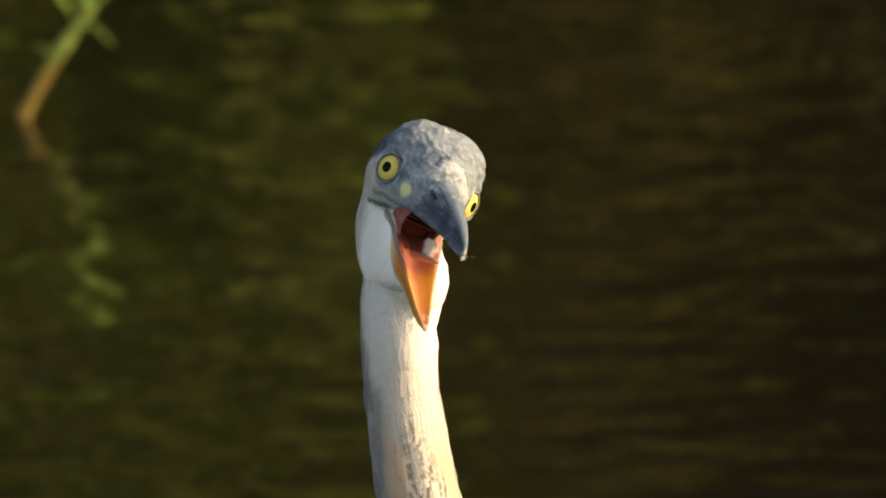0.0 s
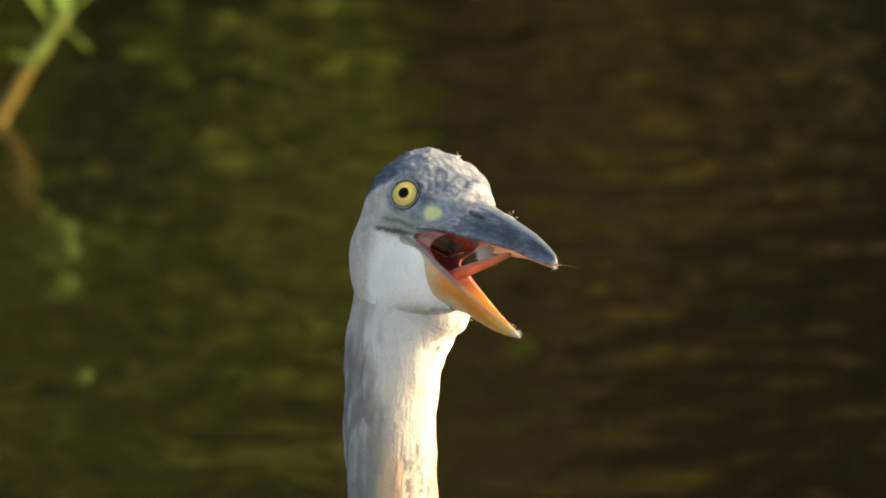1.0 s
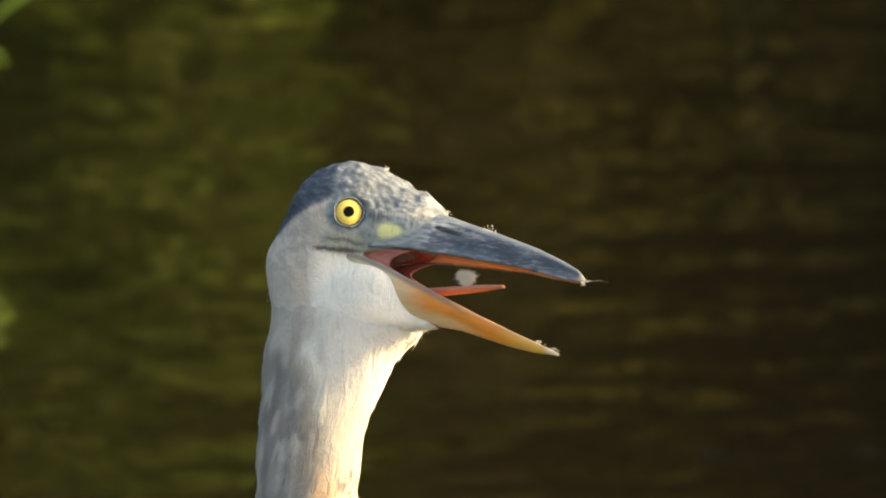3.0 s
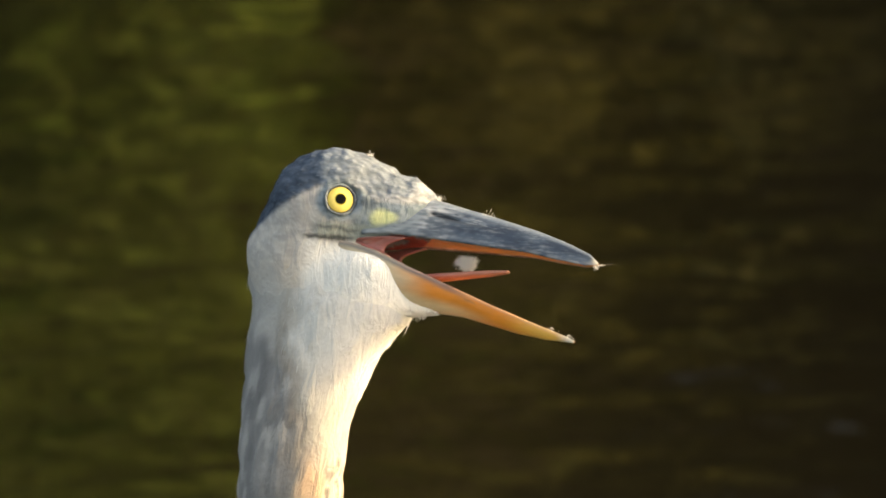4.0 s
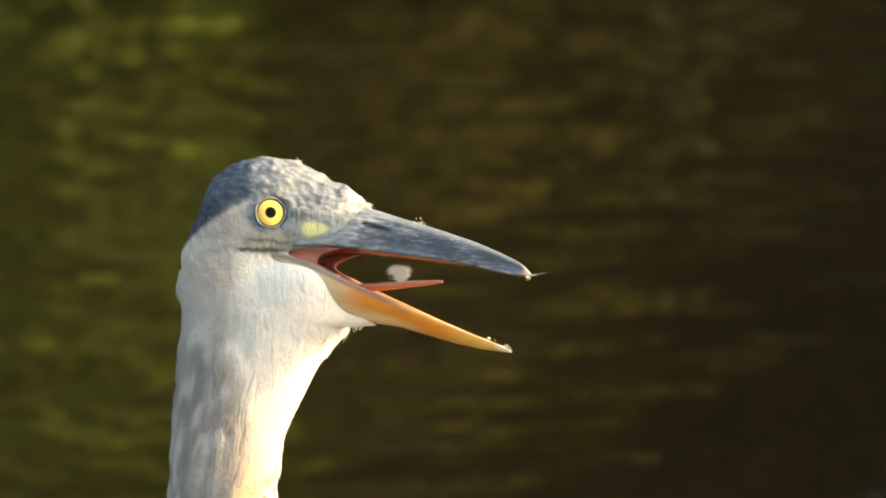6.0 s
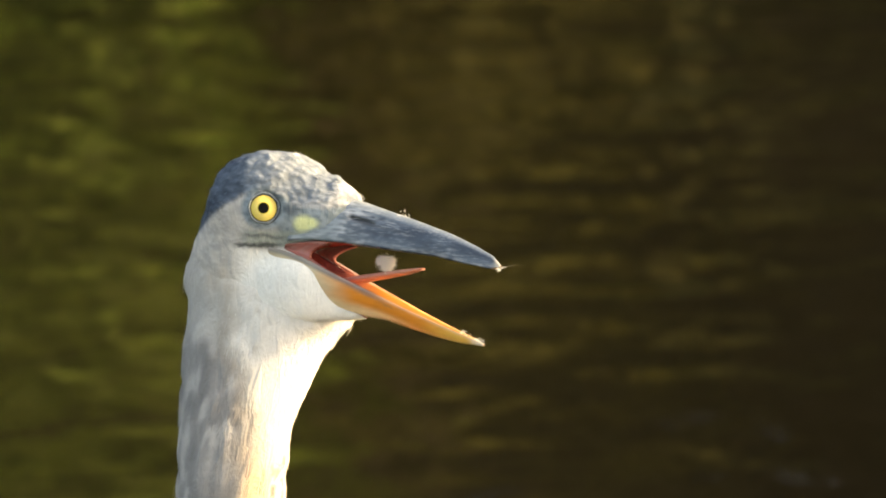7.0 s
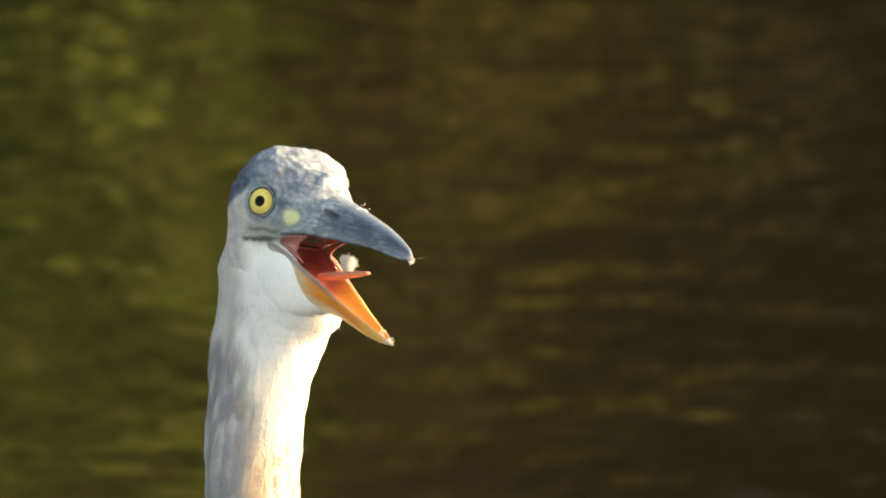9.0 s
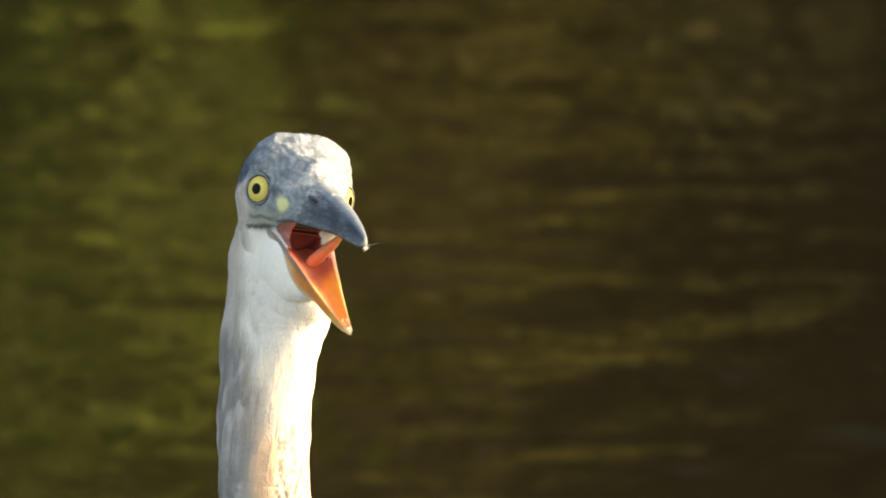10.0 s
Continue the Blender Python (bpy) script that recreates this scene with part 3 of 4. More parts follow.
def upper_bill(head):
    culmen = [(14, 8), (40, 10), (55, 10.9), (65.5, 8.8), (82.6, 5.1), (97.5, 2.1), (117, -2.2), (138, -7.1), (159, -13.5), (175, -19.5), (182, -25)]
    tom = [(14, -20), (33, -18.1), (50, -18.3), (66, -19), (104, -21.1), (132, -22.6), (153, -25.6), (174, -27.9), (182, -26.4)]
    wid = [(14, 19.5), (35, 17.8), (55, 15.8), (80, 12.5), (104, 9.8), (132, 7.2), (159, 4.6), (175, 2.4), (182, 0.6)]
    secs = []
    xs = np.r_[np.linspace(14, 170, 120), np.linspace(171.5, 182.4, 10)]
    for x in xs:
        t, b, w = (float(interp(x, q)) for q in (culmen, tom, wid))
        ring = []
        for k in np.linspace(-1, 1, 73):            # over the top from the right edge to the left
            a = abs(k)
            yy = w * (1 - (1 - a) ** 1.5) ** 0.9 * (1 if k > 0 else -1)
            zz = b + (t - b) * (1 - a ** 1.9) ** 0.9
            groove = 1.2 * math.exp(-((a - 0.50) / 0.07) ** 2) * step01(x, 36, 52) * (1 - step01(x, 78, 120))
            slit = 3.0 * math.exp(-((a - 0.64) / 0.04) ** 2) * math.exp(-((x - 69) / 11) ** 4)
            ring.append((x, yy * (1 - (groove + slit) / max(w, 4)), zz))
        for k in np.linspace(0.86, -0.86, 8):        # back along the palate
            ring.append((x, w * k, b + min(5, 0.32 * w) * (1 - k * k) + 0.6 + 1.0 * math.exp(-(k / 0.12) ** 2) * step01(w, 2, 6)))
        secs.append(ring)
    v, f = loft(secs)
    v = np.array(v)
    n1 = vnoise(v * np.array([0.25, 1, 1]), 0.16) * 0.5 + 0.5
    n2 = vnoise(v * np.array([0.16, 1, 1]), 0.8, 3) * 0.5 + 0.5
    n3 = vnoise(v * np.array([0.12, 1, 1]), 1.5, 8) * 0.5 + 0.5
    c = blend([(0.028, 0.043, 0.070)], [(0.068, 0.096, 0.137)], step01(0.7 * n1 + 0.3 * n3, 0.34, 0.66))
    c = blend(c, [(0.40, 0.43, 0.46)], 0.14 * step01(n2, 0.62, 0.76) * (0.35 + 0.65 * step01(-v[:, 0], -120, -60)))
    c = blend(c, [(0.46, 0.48, 0.50)], 0.10 * step01(n3, 0.66, 0.76))
    edge = v[:, 2] - interp(v[:, 0], tom)
    c = blend(c, [(0.30, 0.31, 0.32)], 0.5 * step01(-edge, -4.0, -1.0) * step01(n2, 0.35, 0.6))
    c = blend(c, blend([(0.09, 0.115, 0.145)], [(0.46, 0.49, 0.52)], step01(vnoise(v * np.array([0.3, 1, 1]), 0.4, 11) * 0.5 + 0.5, 0.50, 0.68)), 0.75 * step01(-v[:, 0] + 14 * n1, -78, -54) * step01(v[:, 0], 44, 58))
    c = blend(c, blend([(0.15, 0.185, 0.21)], [(0.27, 0.31, 0.335)], step01(n2, 0.38, 0.62)), 0.85 * step01(-v[:, 0] + 8 * n1, -56, -42))
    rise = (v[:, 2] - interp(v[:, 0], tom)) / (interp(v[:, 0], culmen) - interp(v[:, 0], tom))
    # nostril slit painted near black inside, its shade put into the colour
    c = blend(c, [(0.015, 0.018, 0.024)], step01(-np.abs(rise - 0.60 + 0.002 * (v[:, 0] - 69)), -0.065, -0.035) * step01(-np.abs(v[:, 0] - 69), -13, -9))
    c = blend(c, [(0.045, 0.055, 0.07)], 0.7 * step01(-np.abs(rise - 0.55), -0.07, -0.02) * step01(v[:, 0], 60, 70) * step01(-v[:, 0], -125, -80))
    c = blend(c, [(0.40, 0.44, 0.47)], 0.6 * step01(rise, 0.62, 0.74) * step01(v[:, 0], 32, 44) * step01(-v[:, 0], -100, -58) * step01(n2, 0.3, 0.6))
    ridged = 0.5 + 0.5 * np.sin(v[:, 0] * 1.9 + 3 * n1)
    # cross-ridged top painted paler: the sky's sheen is put into the colour
    c = blend(c, [(0.20, 0.245, 0.295)], (0.55 + 0.25 * ridged) * step01(rise, 0.74, 0.92) * step01(v[:, 0], 50, 66))
    c = blend(c, [(0.55, 0.52, 0.44)], step01(v[:, 0], 176, 182))
    j = np.arange(len(v)) % 81
    under = (j >= 73).astype(float)
    orange = blend([(0.50, 0.10, 0.07)], [(0.62, 0.24, 0.05)], step01(v[:, 0], 25, 60))
    c = blend(c, orange, under)
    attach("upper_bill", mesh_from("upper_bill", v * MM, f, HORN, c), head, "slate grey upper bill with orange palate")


def lower_bill(head):
    top = [(-8, -24), (10, -26.2), (27, -29.8), (53, -39.1), (79, -47.8), (110, -58.2), (140, -67.5), (166, -75), (175, -78)]
    bot = [(-8, -40), (10, -48), (27, -57), (53, -64), (70, -65.2), (91, -67), (112, -71.4), (133, -75.5), (154, -78.4), (175, -79.4)]
    wid = [(-8, 21), (10, 20), (27, 18.5), (53, 15.3), (79, 12.2), (110, 8.6), (140, 5.4), (166, 2.3), (175, 0.6)]
    secs = []
    for x in np.r_[np.linspace(-6, 166, 100), np.linspace(167.5, 175, 7)]:
        t, b, w = (float(interp(x, q)) for q in (top, bot, wid))
        ring = []
        for k in np.linspace(-1, 1, 33):             # outside, from the right edge under the keel to the left edge
            a = abs(k)
            yy = w * (1 - (1 - a) ** 1.7) * (1 if k > 0 else -1)
            ring.append((x, yy, t + (b - t) * (1 - a ** 1.6)))
        deep = (t - b) * 0.52
        for k in np.linspace(0.84, -0.84, 9):        # inside trough
            ring.append((x, w * k, t - deep * (1 - abs(k / 0.9) ** 1.5) - 0.4))
        secs.append(ring)
    v, f = loft(secs)
    v = np.array(v)
    x, y, z = v.T
    n1 = vnoise(v * np.array([0.3, 1, 1]), 0.2, 5) * 0.5 + 0.5
    j = np.arange(len(v)) % 42
    t = interp(x, top)
    c = blend([(0.68, 0.56, 0.37)], [(0.76, 0.24, 0.024)], step01(x + 14 * n1, 40, 78))
    c = blend(c, [(0.76, 0.42, 0.08)], step01(x + 0.9 * (-z - 40), 140, 190))
    low = (t - z) / (t - interp(x, bot) + 1e-6)
    c = blend(c, [(0.74, 0.60, 0.36)], 0.75 * step01(low, 0.5, 0.85) * step01(-x, -125, -70) * (j < 33))
    c = blend(c, [(0.66, 0.42, 0.27)], 0.6 * step01(z - t, -2.4, -0.8) * step01(x, 80, 95))
    c = blend(c, [(0.34, 0.14, 0.05)], 0.55 * step01(-np.abs(low - 0.30), -0.09, -0.03) * step01(n1, 0.5, 0.62) * step01(-np.abs(x - 92), -24, -12) * (j < 33))
    c = blend(c, [(0.13, 0.13, 0.14)], 0.85 * step01(z - t, -5.0, -2.5) * step01(-x, -105, -75) * (j < 33))
    c = blend(c, [(0.70, 0.66, 0.56)], step01(x, 160, 174))
    inner = (j >= 33)
    c = blend(c, blend([(0.36, 0.095, 0.07)], [(0.56, 0.24, 0.045)], step01(x, 45, 80)), inner.astype(float))
    c = blend(c, [(0.42, 0.16, 0.11)], 0.8 * inner * step01(-np.abs(y) / interp(x, wid), -0.35, -0.1))
    ob = attach("lower_bill", mesh_from("lower_bill", (v - np.array(HINGE)) * MM, f, BONE, c), head, "orange lower bill with pale base and worn tip")
    ob.matrix_basis = Matrix.Translation(Vector(HINGE) * MM)
    return ob


def mouth_lining(head):
    """The red skin that spans the corners of the open gape."""
    V, F, C = [], [], []
    n, m = 41, 9
    for i in range(n):
        u = -1 + 2 * i / (n - 1)
        x = 46 - 40 * (1 - abs(u) ** 1.8)
        w = float(interp(x, [(-8, 18.5), (10, 17.5), (27, 16), (50, 12.5)]))
        y = w * (1 if u > 0 else -1) * min(1, abs(u) * 3.2) ** 0.8
        zu, zl = min(-22.0 + 0.16 * (x - 10), -18.2), -25.0 - 0.34 * max(0, x - 10)
        for k in range(m):
            q = k / (m - 1)
            pull = math.sin(math.pi * q) * (3 + 0.34 * max(0, x - 5))
            wob = 0.9 * noise.noise(Vector((x * 0.2, y * 0.2, q * 4)))
            V.append((x - pull, y * (1 - 0.12 * math.sin(math.pi * q)) + wob, zu + (zl - zu) * q))
            # darkens the back of the mouth in the colour, for the throat's shade
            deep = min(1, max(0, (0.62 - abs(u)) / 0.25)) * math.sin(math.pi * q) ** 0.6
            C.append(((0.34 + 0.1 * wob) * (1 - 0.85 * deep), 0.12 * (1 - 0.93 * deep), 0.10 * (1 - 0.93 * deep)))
    for i in range(n - 1):
        for k in range(m - 1):
            F.append((i * m + k, i * m + k + 1, (i + 1) * m + k + 1, (i + 1) * m + k))
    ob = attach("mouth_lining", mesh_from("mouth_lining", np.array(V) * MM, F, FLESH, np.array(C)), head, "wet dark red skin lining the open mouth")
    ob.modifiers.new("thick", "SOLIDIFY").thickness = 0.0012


def eye(head, side):
    """Eyeball with black pupil, yellow iris and dark rim; its axis looks outward and ahead."""
    V, C = [], []
    rings, seg = 46, 40
    for i in range(rings + 1):
        d = 9.2 * min(1, i / 38)
        back = max(0, i - 38) * 0.9
        for k in range(seg):
            b = 2 * math.pi * k / seg
            a = d / 6
            V.append((11.0 - (18 - math.sqrt(18 * 18 - d * d)) - back, 0.98 * d * math.cos(b), 0.98 * d * math.sin(b)))
            fl = 0.04 * noise.noise(Vector((math.cos(b) * 6, math.sin(b) * 6, a * 3)))
            if d < 3.6:
                C.append((0.004, 0.004, 0.004))
            elif d < 4.1:
                C.append((0.22, 0.20, 0.02))
            elif d < 8.6:
                q = (d - 4.2) / 5.0
                C.append((0.60 - 0.14 * q + fl, 0.51 - 0.14 * q + fl, 0.17 - 0.08 * q))
            else:
                C.append((0.02, 0.022, 0.02))
    F = [(i * seg + k, (i + 1) * seg + k, (i + 1) * seg + (k + 1) % seg, i * seg + (k + 1) % seg) for i in range(rings) for k in range(seg)]
    ob = attach("eye", mesh_from("eye", np.array(V) * MM, F, EYE_MAT, np.array(C)), head, "round yellow eye with small black pupil")
    ax = Vector((EYE_AXIS[0], EYE_AXIS[1] * side, EYE_AXIS[2])).normalized()
    ob.matrix_basis = Matrix.Translation(Vector((-4.9, side * 23.6, -0.6)) * MM) @ ax.to_track_quat("X", "Z").to_matrix().to_4x4()
    # lid ring
    V, F, C = [], [], []
    for i in range(48):
        b = 2 * math.pi * i / 48
        for k in range(8):
            g = 2 * math.pi * k / 8
            rr = 9.7 + 0.9 * math.cos(g) + 0.25 * math.sin(5 * b)
            V.append((8.4 + 0.9 * math.sin(g), rr * math.cos(b), rr * math.sin(b)))
            C.append((0.13, 0.16, 0.18) if rr > 9.2 else (0.012, 0.013, 0.013))
    F = [(i * 8 + k, i * 8 + (k + 1) % 8, ((i + 1) % 48) * 8 + (k + 1) % 8, ((i + 1) % 48) * 8 + k) for i in range(48) for k in range(8)]
    lid = attach("eyelid", mesh_from("eyelid", np.array(V) * MM, F, HORN, np.array(C)), head, "thin grey eyelid rim")
    lid.matrix_basis = ob.matrix_basis.copy()


DOWN = coloured("down", 0.9, 0.1, 500, 0.0002, 0.1)


def feather_wisp(parent, name, count, at, radius, length, seed, colour, lean=(0, 0, 0.3), thick=0.00026, lobes=1):
    """A tuft of fine curved barbs that spread from one spot; metres."""
    rng = np.random.default_rng(seed)
    V, F = [], []
    heart = rng.uniform(-1, 1, (lobes, 3)) * np.array([1.0, 0.7, 0.6]) * radius * 0.62 * (lobes > 1)
    radius = radius * (0.62 if lobes > 1 else 1)
    for _ in range(count):
        d = rng.normal(size=3) * 0.7 + np.array(lean)
        d /= np.linalg.norm(d)
        p = rng.normal(size=3)
        p *= np.array([1.3, 0.85, 0.85]) * radius * 0.62 * rng.random() ** 0.45 / np.linalg.norm(p)
        p += heart[rng.integers(lobes)]
        bend = rng.normal(size=3) * 0.5
        L = length * rng.uniform(0.5, 1.2)
        a = np.cross(d, (0.3, 0.8, 0.5))
        a /= np.linalg.norm(a) + 1e-9
        b = np.cross(d, a)
        rings = []
        for q in np.linspace(0, 1, 5):
            c = p + d * L * q + bend * L * 0.35 * q * q
            r = thick * (1.15 - q)
            rings.append([c + r * (a * math.cos(k) + b * math.sin(k)) for k in (0, 2.1, 4.2)])
        v, f = loft(rings)
        F += [tuple(i + len(V) for i in q) for q in f]
        V += v
    ob = attach(name, mesh_from(name, np.array(V) + np.array(at), F, DOWN, np.tile(colour, (len(V), 1))), parent)
    return ob


def loose_down(head, jaw):
    """Shed down and stray barbs that cling to the crown, the bill and the chin."""
    pale = (0.80, 0.79, 0.76)
    for on, at, count, radius, length, lean in (
            (head, (0.002, -0.006, 0.0365), 12, 0.004, 0.0035, (-0.9, 0, 0.4)), (head, (-0.026, -0.012, 0.0350), 14, 0.004, 0.0035, (-0.9, 0, 0.3)),
            (head, (0.055, 0.0, 0.0110), 20, 0.004, 0.005, (0.9, 0, 0.4)), (head, (0.095, 0, 0.0015), 34, 0.0075, 0.0016, (0.3, 0, 0.7)),
            (head, (0.1805, 0, -0.0275), 14, 0.0018, 0.003, (0.3, 0, -0.9)), (head, (0.182, 0, -0.0268), 2, 0.001, 0.006, (1.4, 0.2, 0.7)),
            (jaw, (0.170, 0, -0.0765), 16, 0.004, 0.0022, (0.3, 0, 0.8)), (jaw, (0.158, 0, -0.0725), 9, 0.005, 0.0030, (0.2, 0, 0.9)),
            (head, (0.058, 0, -0.0670), 60, 0.009, 0.0020, (0.5, 0, -0.2))):
        place = Vector(at) - (Vector(HINGE) * MM if on is jaw else Vector())
        feather_wisp(on, "down_tuft", count, place, radius, length, int(1000 * at[0]) + 77, pale, lean)
    strand = [(0.182, 0, -0.0265), (0.186, 0.002, -0.0255), (0.190, 0.005, -0.0238), (0.193, 0.010, -0.0235)]
    rings = [[(x + 0.00022 * math.cos(k), y + 0.00022 * math.sin(k), z) for k in (0, 2.1, 4.2)] for x, y, z in strand]
    v, f = loft(rings)
    attach("stray_barb", mesh_from("stray_barb", v, f, DOWN, np.tile((0.35, 0.33, 0.30), (len(v), 1))), head, "single dark barb hanging from the bill tip")


def tongue(head):
    """A narrow pink tongue; its root is the origin."""
    secs = []
    L = 68
    for x in np.linspace(0, L, 22):
        q = x / L
        w = float(interp(q, [(0, 4.5), (0.15, 5.2), (0.3, 4.8), (0.7, 4.0), (1, 2.0)]))
        h = float(interp(q, [(0, 3.2), (0.3, 3.3), (0.8, 2.5), (1, 1.2)]))
        secs.append([(x, w * math.cos(k), h * math.sin(k) * (1.0 if math.sin(k) < 0 else 0.6)) for k in np.linspace(0, 2 * math.pi, 13)[:-1]])
    v, f = loft(secs)
    v = np.array(v)
    c = blend([(0.36, 0.11, 0.085)], [(0.46, 0.20, 0.14)], v[:, 0] / L)
    tuft = feather_wisp(head, "down_tuft", 1500, (0.036, 0, 0.0064), 0.0082, 0.0030, 21, (0.82, 0.80, 0.76), (0, 0, 0.2), 0.00017, lobes=9)
    return attach("tongue", mesh_from("tongue", v * MM, f, FLESH, c), head, "narrow pink pointed tongue"), tagged(tuft, "wet white down caught on the tongue")


def neck_pigment(ang, z, p):
    """Colours round the neck: ang 0 is the front, z metres above the neck's foot."""
    n1 = vnoise(p, 60.0) * 0.5 + 0.5
    n2 = vnoise(p * np.array([1, 1, 0.5]), 330.0, 4) * 0.5 + 0.5
    n3 = vnoise(p * np.array([1, 1, 0.55]), 120.0, 9) * 0.5 + 0.5
    n4 = vnoise(p * np.array([1, 1, 0.6]), 70.0, 15) * 0.5 + 0.5
    a = np.abs(ang) + 0.4 * (n1 - 0.5) + 0.25 * (n3 - 0.5)
    wide = 0.80 + 0.80 * step01(z, 0.07, 0.135)          # half angle of the white front
    c = blend([(0.150, 0.149, 0.150)], [(0.275, 0.272, 0.270)], 0.15 * step01(n2, 0.2, 0.8) + 0.35 * step01(n3, 0.25, 0.75) + 0.5 * step01(n4, 0.25, 0.75))
    c = blend(c, [(0.43, 0.42, 0.40)], 0.7 * step01(z, 0.112, 0.145))
    c = blend(c, [(0.42, 0.35, 0.27)], 0.35 * step01(-np.abs(a - wide - 0.18), -0.45, -0.05))
    pale = blend([(0.45, 0.43, 0.38)], [(0.63, 0.622, 0.595)], step01(z, 0.075, 0.130))
    c = blend(c, pale, step01(wide + 0.15 - a, -0.22, 0.36))
    c = blend(c, [(0.46, 0.445, 0.42)], 0.45 * step01(n3, 0.48, 0.78) * step01(a, 1.0, 1.4))
    low = step01(-(z + 0.02 * n1), -0.082, -0.052)
    c = blend(c, [(0.50, 0.31, 0.18)], 0.65 * low * step01(-np.abs(a - 0.70), -0.42, -0.1))
    c = blend(c, [(0.06, 0.05, 0.045)], 0.75 * low * step01(n2, 0.50, 0.64) * step01(-a, -0.6, -0.35))
    return c


def ellipse_ring(cx, a, b, z, n=48):
    k = np.linspace(-math.pi, math.pi, n + 1)[:-1]
    return np.c_[cx + b * np.cos(k), a * np.sin(k), np.full(n, z)], k


NECK_PIECES = 22
NECK_LONG = 0.157
# half widths from side to side and from front to back, top to foot, metres
NECK_SIDE = ((-0.27, 0.010), (-0.2, 0.0160), (-0.12, 0.0212), (-0.05, 0.0238), (0.03, 0.0250), (0.13, 0.0246), (0.27, 0.0234), (0.5, 0.0240), (0.8, 0.0262), (1, 0.0310))
NECK_DEEP = ((-0.27, 0.016), (-0.2, 0.030), (-0.12, 0.0400), (-0.05, 0.0555), (0.03, 0.0620), (0.08, 0.0600), (0.13, 0.05650), (0.2, 0.0525), (0.27, 0.049), (0.36, 0.0435), (0.47, 0.0412), (0.575, 0.040), (0.7, 0.0385), (0.85, 0.0380), (1, 0.0390))
NECK_AHEAD = ((-0.27, -0.026), (-0.2, -0.0195), (-0.12, -0.0145), (-0.05, 0.0000), (0.03, 0.0105), (0.08, 0.0105), (0.13, 0.0058), (0.2, 0.0015), (0.27, -0.0005), (0.36, -0.0015), (0.47, -0.004), (0.575, -0.002), (0.7, -0.00075), (0.85, 0.0), (1, 0.0015))


def neck_piece(heron, i):
    """One collar of neck plumage; it laps into the ones above and below."""
    rng = np.random.default_rng(40 + i)
    secs, angs = [], []
    fall = i / (NECK_PIECES - 1)
    lower = NECK_LONG * (1 - fall)
    for q in np.linspace(-2.2 if i == 0 else -1, 1, 22 if i == 0 else 15):     # the topmost runs up inside the nape
        z = -q * 0.019
        at = fall - z / NECK_LONG
        s = 1 - 0.08 * min(1, abs(q)) ** 7 * (q > 0 or i > 0)
        ring, k = ellipse_ring(float(interp(at, NECK_AHEAD)), float(interp(at, NECK_SIDE)) * s, float(interp(at, NECK_DEEP)) * s, z, 150)
        ring[:, 1] += 0.007 * min(1, max(0, (at - 0.72) / 0.28)) ** 1.5      # the breast swells to one side
        secs.append(ring)
        angs.append(k)
    v, f = loft([list(map(tuple, s)) for s in secs], False)
    v, ang = np.array(v), np.concatenate(angs)
    off = np.array([0, 0, lower])
    # soft clumps of feathers
    q = v + off
    lump = 0.0018 * vnoise(q * np.array([1, 1, 0.6]), 60.0, 21) + 0.0014 * vnoise(q * np.array([1, 1, 0.7]), 130.0, 33) + 0.0006 * vnoise(q * np.array([1, 1, 0.6]), 290.0, 51)
    v = v + np.c_[np.cos(ang), np.sin(ang), 0 * ang] * lump[:, None]
    f = [q[::-1] for q in f]
    me = mesh_from("neck_collar", v + off, f, PLUMAGE, neck_pigment(ang, v[:, 2] + lower, v + off))
    wide, deep = float(interp(fall, NECK_SIDE)), float(interp(fall, NECK_DEEP))
    out = np.c_[np.cos(ang) / deep ** 0.55, np.sin(ang) / wide ** 0.55, 0 * ang]
    out = out / np.linalg.norm(out, axis=1)[:, None]
    own = vertex_normals(v, f)
    own = np.where((np.sum(own * out, axis=1) < 0)[:, None], -own, own)
    out = out * 0.62 + own * 0.38
    me.normals_split_custom_set_from_vertices([tuple(q / np.linalg.norm(q)) for q in out])
    ob = attach("neck_collar", me, heron)
    p, n = mesh_samples(rng, v, f, 420)
    keep = np.abs(p[:, 2]) < 0.010
    p, n = p[keep], n[keep]
    n = np.where((np.sum(n * p * np.array([1, 1, 0]), axis=1) < 0)[:, None], -n, n)
    a = np.arctan2(p[:, 1] / float(interp(fall, NECK_SIDE)), p[:, 0] / float(interp(fall, NECK_DEEP)))
    soft = np.c_[np.cos(a) / deep ** 0.55, np.sin(a) / wide ** 0.55, 0 * a]
    soft /= np.linalg.norm(soft, axis=1)[:, None]
    down, tone = np.tile([0, 0, -1.0], (len(p), 1)), neck_pigment(a, p[:, 2] + lower, p + off)
    # tips that stand off the coat at the nape and the throat
    k = np.flatnonzero((np.abs(a) > 2.6) | (np.abs(a) < 0.3) | (np.abs(np.abs(a) - 1.5) < 0.25))[:40]
    bv, bf, bc, bn = barbs(rng, p[k] + off, n[k], down[k], 0.0055, 0.0012, 0.22, tone[k], np.full(len(k), 0.5))
    bn += np.repeat(soft[k] - n[k], 5, axis=0)
    if 0.02 < fall < 0.26:
        # the ragged lower edge of the throat's feathers
        k = np.flatnonzero(np.abs(a) < 0.32)[:12]
        lv, lf, lc, ln = barbs(rng, p[k] + off, n[k], down[k], 0.0058, 0.0022, 0.14, tone[k], np.full(len(k), 0.6))
        ln += np.repeat(soft[k] - n[k], 5, axis=0)
        bf += [tuple(i + len(bv) for i in q) for q in lf]
        bv, bc, bn = np.r_[bv, lv], np.r_[bc, lc], np.r_[bn, ln]
